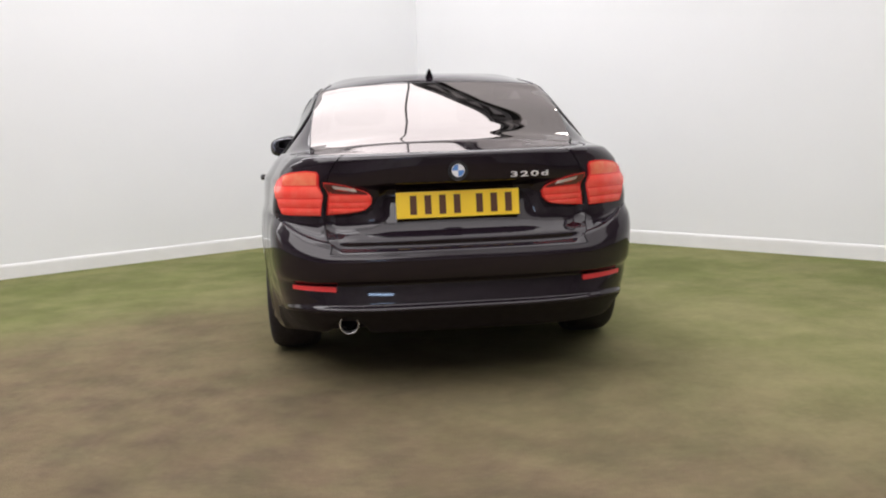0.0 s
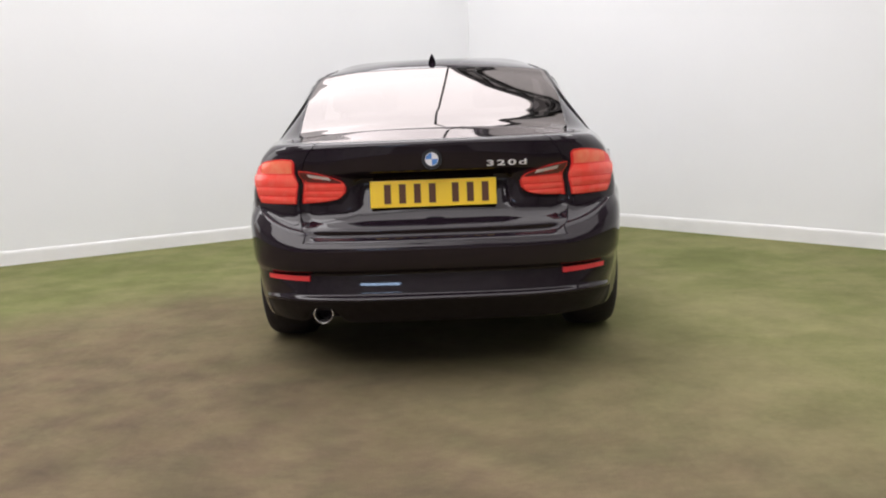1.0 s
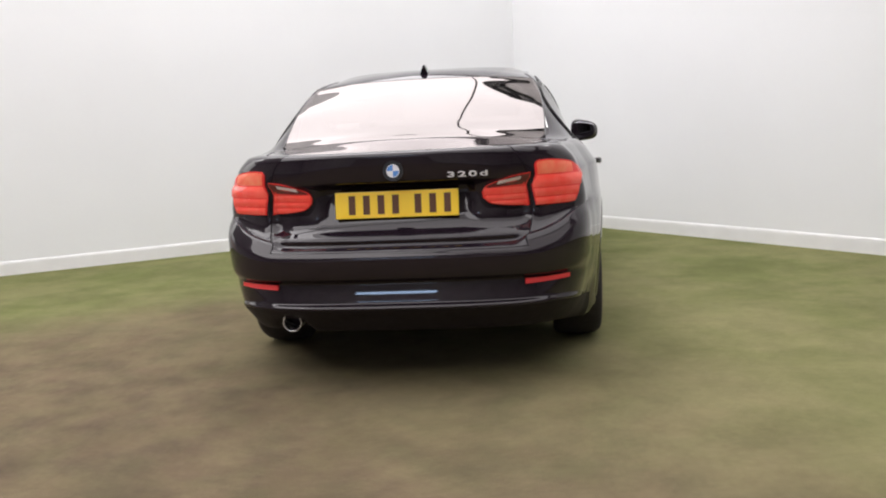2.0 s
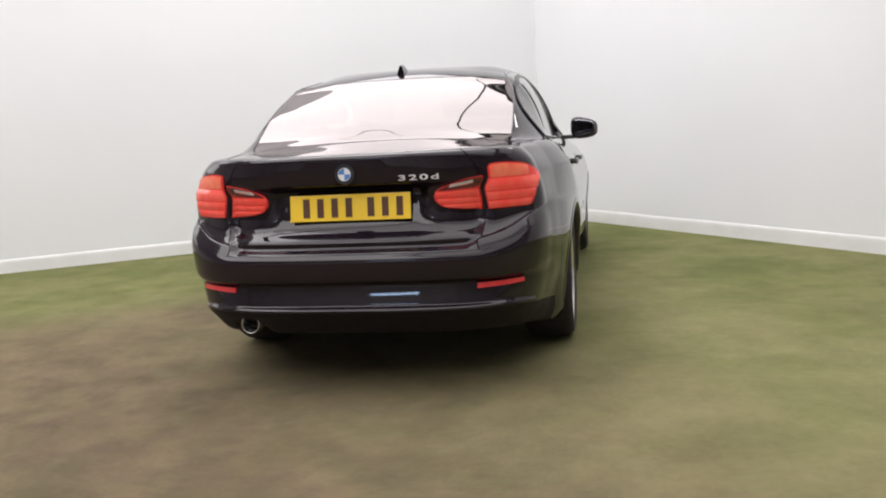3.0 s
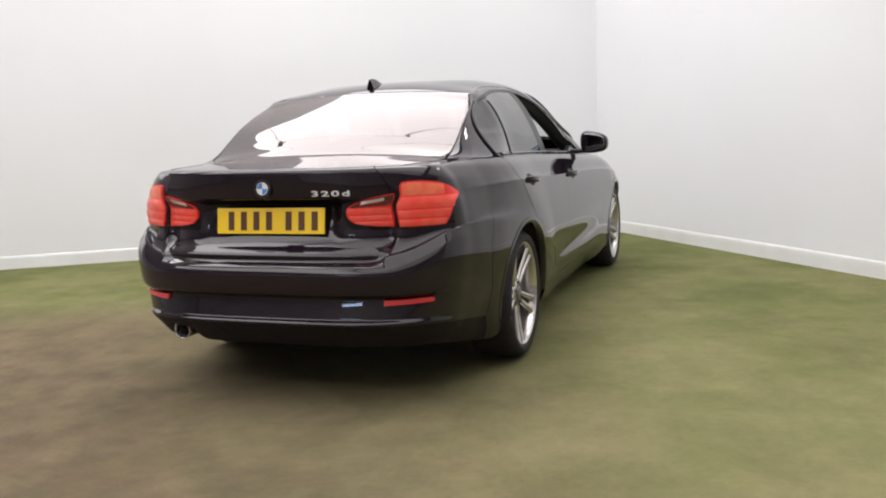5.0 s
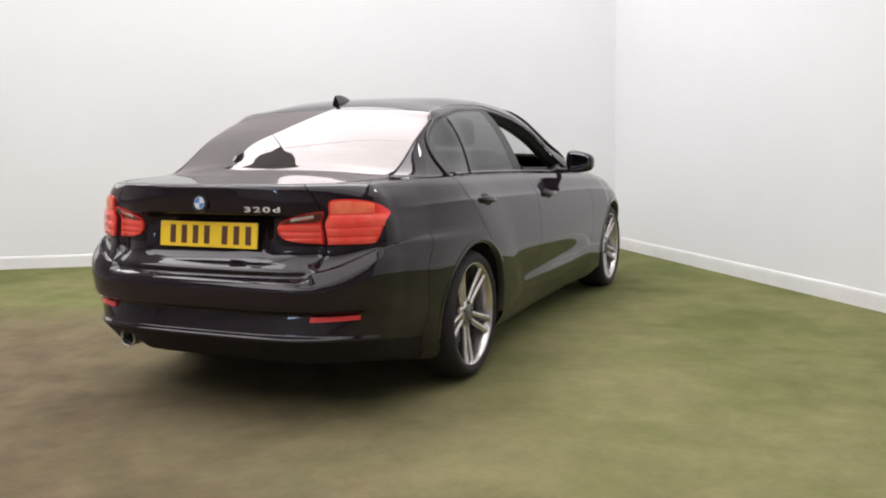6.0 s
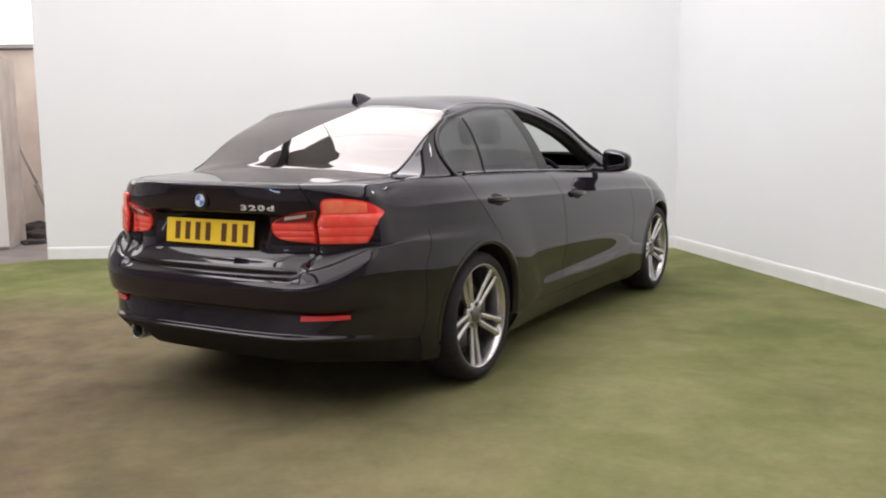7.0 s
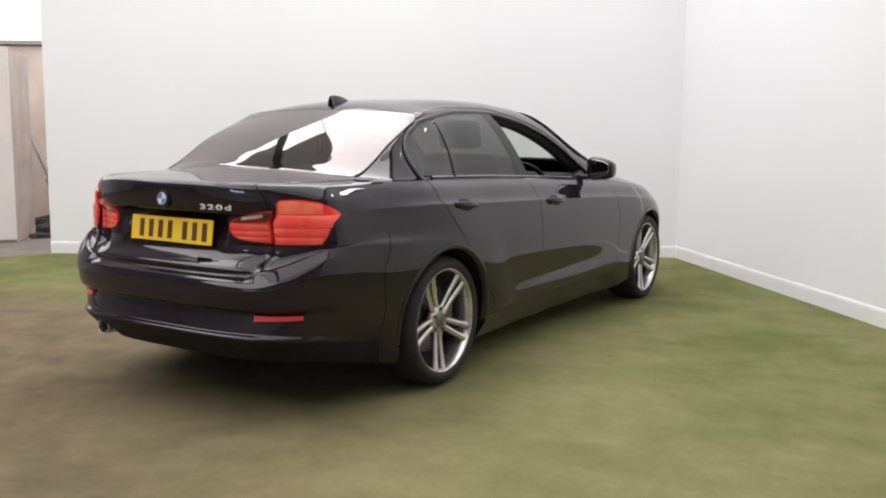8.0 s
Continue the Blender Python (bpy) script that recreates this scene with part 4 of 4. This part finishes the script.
for sgn in (1, -1):
    # inner lamp on the lid
    in_lo = curve([.370, .395, .46, .567], [.800, .776, .764, .757])
    in_hi = curve([.370, .388, .43, .485, .567], [.824, .846, .866, .884, .896])
    lamp = corner_patch("inner_tail_lamp", sgn, lambda u, v: .370 + .197 * u, lambda u, v: float(in_lo(.370 + .197 * u)) * (1 - v) + float(in_hi(.370 + .197 * u)) * v,
                        RED_DARK, car, .010, .03, "red tail lamp half on the boot lid")
    top_lo = lambda u: .840 + .008 * u
    corner_patch("lamp_top", sgn, lambda u, v: .392 + .172 * u, lambda u, v: top_lo(u) * (1 - v) + v * max(top_lo(u) + .002, float(in_hi(.392 + .172 * u)) - .004), LAMP_TOP, lamp, .0108, .004, "smoked dark red upper part", nu=18, nv=5)
    corner_patch("reversing_lamp", sgn, lambda u, v: .435 + .090 * u, lambda u, v: .853 + .014 * v + .014 * u, CLEAR_LENS, lamp, .0122, .004, "clear white reversing lamp", nu=12, nv=3)
    for z0, z1, a, b in ((.764, .783, .398, .564), (.7875, .8075, .380, .564), (.812, .838, .377, .564)):
        corner_patch("light_bar", sgn, lambda u, v: a + (b - a) * u, lambda u, v: max(z0 + (z1 - z0) * v, float(in_lo(a + (b - a) * u)) + .002 + .004 * v), RED_BAR, lamp, .0108, .004, "bright ribbed red light bar", nu=18, nv=6, bulge=.0016)
    # outer lamp on the wing
    S0, S1 = .590, .853
    ot_lo = curve([S0, .74, .782, .806, .832, S1], [.757, .757, .760, .788, .836, .879])
    ot_hi = curve([S0, .604, .650, .755, .812, S1], [.926, .941, .944, .934, .912, .887])
    lamp = corner_patch("outer_tail_lamp", sgn, lambda u, v: S0 + (S1 - S0) * u, lambda u, v: float(ot_lo(S0 + (S1 - S0) * u)) * (1 - v) + float(ot_hi(S0 + (S1 - S0) * u)) * v,
                        RED_DARK, car, .008, .03, "red tail lamp half on the rear wing", nu=36)
    for z0, z1, a, b in ((.760, .788, .594, .782), (.793, .826, .594, .806), (.831, .879, .594, .833)):
        corner_patch("light_bar", sgn, lambda u, v: a + (b + .014 * v - a) * u, lambda u, v: z0 + (z1 - z0) * v, RED_BAR, lamp, .0090, .004, "bright ribbed red light bar", nu=24, nv=6, bulge=.0018)
    corner_patch("indicator", sgn, lambda u, v: S0 + .008 + .180 * u, lambda u, v: .884 * (1 - v) + v * max(.890, float(ot_hi(S0 + .008 + .180 * u)) - .006), AMBER_LENS, lamp, .0095, .004, "orange-red indicator segment, a peach highlight in its colour", nu=24, nv=5, bulge=.0015)
    # bumper reflector
    corner_patch("reflector", sgn, lambda u, v: .525 + .205 * u, lambda u, v: .442 + .008 * u + (.022 - .004 * u) * v, REFLECTOR, car, .010, .02, "slim red bumper reflector", nu=16, nv=3)

# number plate
bm = bmesh.new()
box(bm, -.26, .26, -.004, .004, -.0555, .0555, .003)
plate = part("number_plate", bm, PLATE, car, "yellow reflective number plate with dark brown marks", smooth=False)
plate.matrix_basis = pose(0, .112, .788, -7.5, 0, 0)
x = -.213
for k in range(7):
    wd = .050
    if k == 4:
        x += .033
    bm = bmesh.new()
    box(bm, x + .011, x + wd - .011, -.0062, -.004, -.0395, .0395, .0)
    part("plate_mark", bm, PLATE_INK, plate, smooth=False)
    x += wd + .0115

# round badge: ring, blue and white quarters
badge = empty("boot_badge", pose(0, .0705, .928, -6, 0, 0))
badge.parent = car


def disc(name, r0, r1, y, a0, a1, mat, thick=.004):
    n = 24
    vs, fs = [], []
    for k in range(n + 1):
        a = a0 + (a1 - a0) * k / n
        c, s = math.cos(a), math.sin(a)
        for r, yy in ((r0, y), (r1, y), (r1, y + thick)):
            vs.append((r * c, yy, r * s))
    mesh_of(name, vs, grid_faces(n + 1, 3), mat, badge, smooth=False)


disc("badge_ring", .026, .041, -.006, 0, 2 * math.pi, TRIM, .012)
disc("badge_rim", .0395, .0415, -.0075, 0, 2 * math.pi, TRIM, .012)
disc("badge_rim", .0250, .0270, -.0075, 0, 2 * math.pi, SATIN, .006)
for k in range(4):
    disc("badge_quarter", .0005, .025, -.0065, k * math.pi / 2, (k + 1) * math.pi / 2, BLUE if k % 2 else WHITE_ENAMEL, .004)

txt = bpy.data.curves.new("model_lettering", "FONT")
txt.body = "320d"
txt.size, txt.extrude, txt.bevel_depth, txt.space_character = .031, .002, .0006, 1.25
txt.align_x = "CENTER"
tob = new("model_lettering", txt)
bpy.context.view_layer.update()
dg = bpy.context.evaluated_depsgraph_get()
tme = bpy.data.meshes.new_from_object(tob.evaluated_get(dg))
bpy.data.objects.remove(tob)
tme.materials.clear()
tme.materials.append(SATIN)
let = new("model_lettering", tme)
let.parent = car
let["label"] = "chrome raised model lettering"
for v in tme.vertices:
    lx, lz, ly = v.co.x * 2.3, v.co.y, v.co.z
    q = on_corner(1, .304 + lx, .893 + lz, .0015 + ly)
    v.co = Vector(q)

# exhaust tailpipe
vs, fs = lathe([(.01, .0360), (0, .0365), (-.002, .0390), (0, .0415), (.01, .0420), (.30, .0415), (.30, .0375), (.01, .0375)], 40)
vs = [(y - .478, x + .095, z + .298) for x, y, z in vs]
mesh_of("tailpipe", vs, fs, PIPE, car, label="round sooty steel exhaust tailpipe")
vs, fs = lathe([(.10, .036), (.101, .001)], 24)
mesh_of("tailpipe_inside", [(y - .478, x + .095, z + .298) for x, y, z in vs], fs, DARK, car)

# roof aerial fin: a small blade with a blunt upright back and a sloping ridge
vs, n, k = [], 22, 13
for i in range(n + 1):
    t = i / n
    y = 1.222 + .165 * t
    h = .053 * (1 - t**1.6) if t < 1 else 0.0
    w = .021 * (1 - .75 * t**2.2)
    zb = roof_z(0, max(y, 1.222)) - .004
    for j in range(k):
        a = math.pi * j / (k - 1)
        c, s2 = math.cos(a), math.sin(a)
        thin = 1 - .55 * s2
        vs.append((w * thin * c, y - .006 * s2 * (1 - t), zb + h * s2**.8))
fin = mesh_of("aerial_fin", vs, grid_faces(n + 1, k) + [tuple(range(k))], PAINT, car, label="glossy black roof aerial fin")

# ---- door mirrors, handles ----
for sgn in (1, -1):
    mir = empty("door_mirror")
    mir.parent = car
    bm = bmesh.new()
    bmesh.ops.create_uvsphere(bm, u_segments=28, v_segments=18, radius=1.0)
    for v in bm.verts:
        c = v.co
        p = [math.copysign(abs(q) ** .62, q) for q in c]
        tap = 1 - .20 * p[0]
        yy = p[1] * .075 if p[1] > 0 else p[1] * .045
        v.co = Vector((sgn * (.902 + .092 * p[0]), 2.835 + yy, 1.004 + p[2] * .070 * tap - .006 * p[0]))
    part("mirror_housing", bm, PAINT, mir, "glossy black mirror housing")
    bm = bmesh.new()
    bmesh.ops.create_uvsphere(bm, u_segments=28, v_segments=12, radius=1.0)
    for v in bm.verts:
        p = [math.copysign(abs(q) ** .6, q) for q in v.co]
        v.co = Vector((sgn * (.902 + .077 * p[0]), 2.787 - .016 * p[0] + .004 * p[1], 1.004 + p[2] * .056 * (1 - .2 * p[0])))
    part("mirror_glass", bm, MIRROR, mir, "mirror glass")
    bm = bmesh.new()
    x0, x1 = sorted((sgn * .74, sgn * .84))
    box(bm, x0, x1, 2.81, 2.87, .935, .962, .008)
    part("mirror_arm", bm, TRIM, mir)
    bm = bmesh.new()
    for yy, zz in ((2.72, .945), (2.98, .945), (2.93, .985)):
        bm.verts.new((sgn * (roof_x(yy, zz) + .010), yy, zz))
    bm.verts.ensure_lookup_table()
    bm.faces.new(bm.verts[:])
    ext = bmesh.ops.extrude_face_region(bm, geom=bm.faces[:])
    for v in ext["geom"]:
        if isinstance(v, bmesh.types.BMVert):
            v.co.x -= sgn * .03
    part("mirror_triangle", bm, TRIM, mir, smooth=False)
    for y0, y1 in ((1.09, 1.30), (2.13, 2.35)):
        hd = empty("door_handle")
        hd.parent = car
        n, vs = 18, []
        for i in range(n + 1):
            t = i / n
            y = y0 + (y1 - y0) * t
            z = float(crease_z(y)) - .004
            bow = math.sin(math.pi * min(max((t - .02) / .96, 0), 1)) ** .35 * .034
            xs = side_x(y, z) - .006 + bow
            hh = .0125 + .004 * math.sin(math.pi * t)
            for j in range(10):
                a = 2 * math.pi * j / 10
                vs.append((sgn * (xs + .009 * math.cos(a)), y, z + hh * math.sin(a)))
        fs = [(i * 10 + j, i * 10 + (j + 1) % 10, (i + 1) * 10 + (j + 1) % 10, (i + 1) * 10 + j) for i in range(n) for j in range(10)]
        mesh_of("handle_grip", vs, fs, PAINT, hd)
        # no hollow here: a dark oval on the skin gives the recess's shade
        bm = bmesh.new()
        bmesh.ops.create_uvsphere(bm, u_segments=20, v_segments=10, radius=1.0)
        ym = (y0 + y1) / 2
        for v in bm.verts:
            yq = ym + v.co.y * .075
            zq = float(crease_z(yq)) - .006 + v.co.z * .030
            v.co = Vector((sgn * (side_x(yq, zq) + .0015 * abs(v.co.x) * (1 if v.co.x * sgn > 0 else -1)), yq, zq))
        part("handle_recess_shade", bm, DARK, hd)

# ---- interior ----
def seat(name, x, y, wd):
    s = empty(name)
    s.parent = car
    bm = bmesh.new()
    box(bm, x - wd / 2, x + wd / 2, y - .05, y + .48, .40, .56, .05)
    part("cushion", bm, UPHOLSTERY, s)
    bm = bmesh.new()
    box(bm, -wd / 2, wd / 2, -.07, .07, 0, .62, .055, pose(x, y, .50, 16, 0, 0))
    part("backrest", bm, UPHOLSTERY, s)
    for hx in ((x,) if wd < .7 else (x - .38, x + .38)):
        bm = bmesh.new()
        box(bm, -.13, .13, -.05, .05, .65, .82 if wd < .7 else .76, .045, pose(hx, y, .50, 14, 0, 0))
        part("headrest", bm, UPHOLSTERY, s)


seat("front_seat", .36, 2.15, .52)
seat("front_seat", -.36, 2.15, .52)
seat("rear_seat", 0, 1.20, 1.25)
bm = bmesh.new()
box(bm, -.66, .66, .66, 1.12, .93, .965, .01)
part("parcel_shelf", bm, UPHOLSTERY, car)
bm = bmesh.new()
box(bm, -.70, .70, 2.92, 3.30, .62, .955, .05)
part("dashboard", bm, PLASTIC, car)
vs, fs = [], []
for i in range(40):
    a = 2 * math.pi * i / 40
    for j in range(8):
        b = 2 * math.pi * j / 8
        r = .185 + .016 * math.cos(b)
        v = pose(.36, 2.82, .86, 25, 0, 0) @ Vector((r * math.cos(a), .016 * math.sin(b), r * math.sin(a)))
        vs.append(v)
fs = [(i * 8 + j, i * 8 + (j + 1) % 8, ((i + 1) % 40) * 8 + (j + 1) % 8, ((i + 1) % 40) * 8 + j) for i in range(40) for j in range(8)]
sw = mesh_of("steering_wheel", vs, fs, PLASTIC, car)
bm = bmesh.new()
box(bm, -.17, .17, -.012, .018, -.03, .03, .01, pose(.36, 2.82, .86, 25, 0, 0))
part("steering_spoke", bm, PLASTIC, sw)


# ---- turf pile: short loose blades over the trodden carpet ----
rng = np.random.default_rng(5)
NB = 110000
bx = rng.uniform(-5.0, 6.0, NB)
by = rng.uniform(-1.8, 6.0, NB)
ok = (-0.544 * bx + 0.839 * by < 5.02) & (0.754 * bx + 0.657 * by < 4.32) & (by > -2.1 * (bx + 3.4) - 2.0)
bx, by = bx[ok], by[ok]
k = len(bx)
ang = rng.uniform(0, 2 * np.pi, k)
wid = rng.uniform(0.0016, 0.0032, k)
hgt = rng.uniform(0.0012, 0.0026, k)
lean = rng.normal(0, 0.016, (k, 2))
tri = np.zeros((k, 3, 3))
tri[:, 0] = np.stack([bx - wid * np.cos(ang), by - wid * np.sin(ang), np.full(k, -0.001)], 1)
tri[:, 1] = np.stack([bx + wid * np.cos(ang), by + wid * np.sin(ang), np.full(k, -0.001)], 1)
tri[:, 2] = np.stack([bx + lean[:, 0], by + lean[:, 1], hgt], 1)
me = bpy.data.meshes.new("turf_pile")
me.from_pydata(tri.reshape(-1, 3).tolist(), [], np.arange(3 * k).reshape(-1, 3).tolist())
me.materials.append(TURF)
pile = new("turf_pile", me)
tagged(pile, "short trodden artificial grass blades", "grass", kind="stuff")
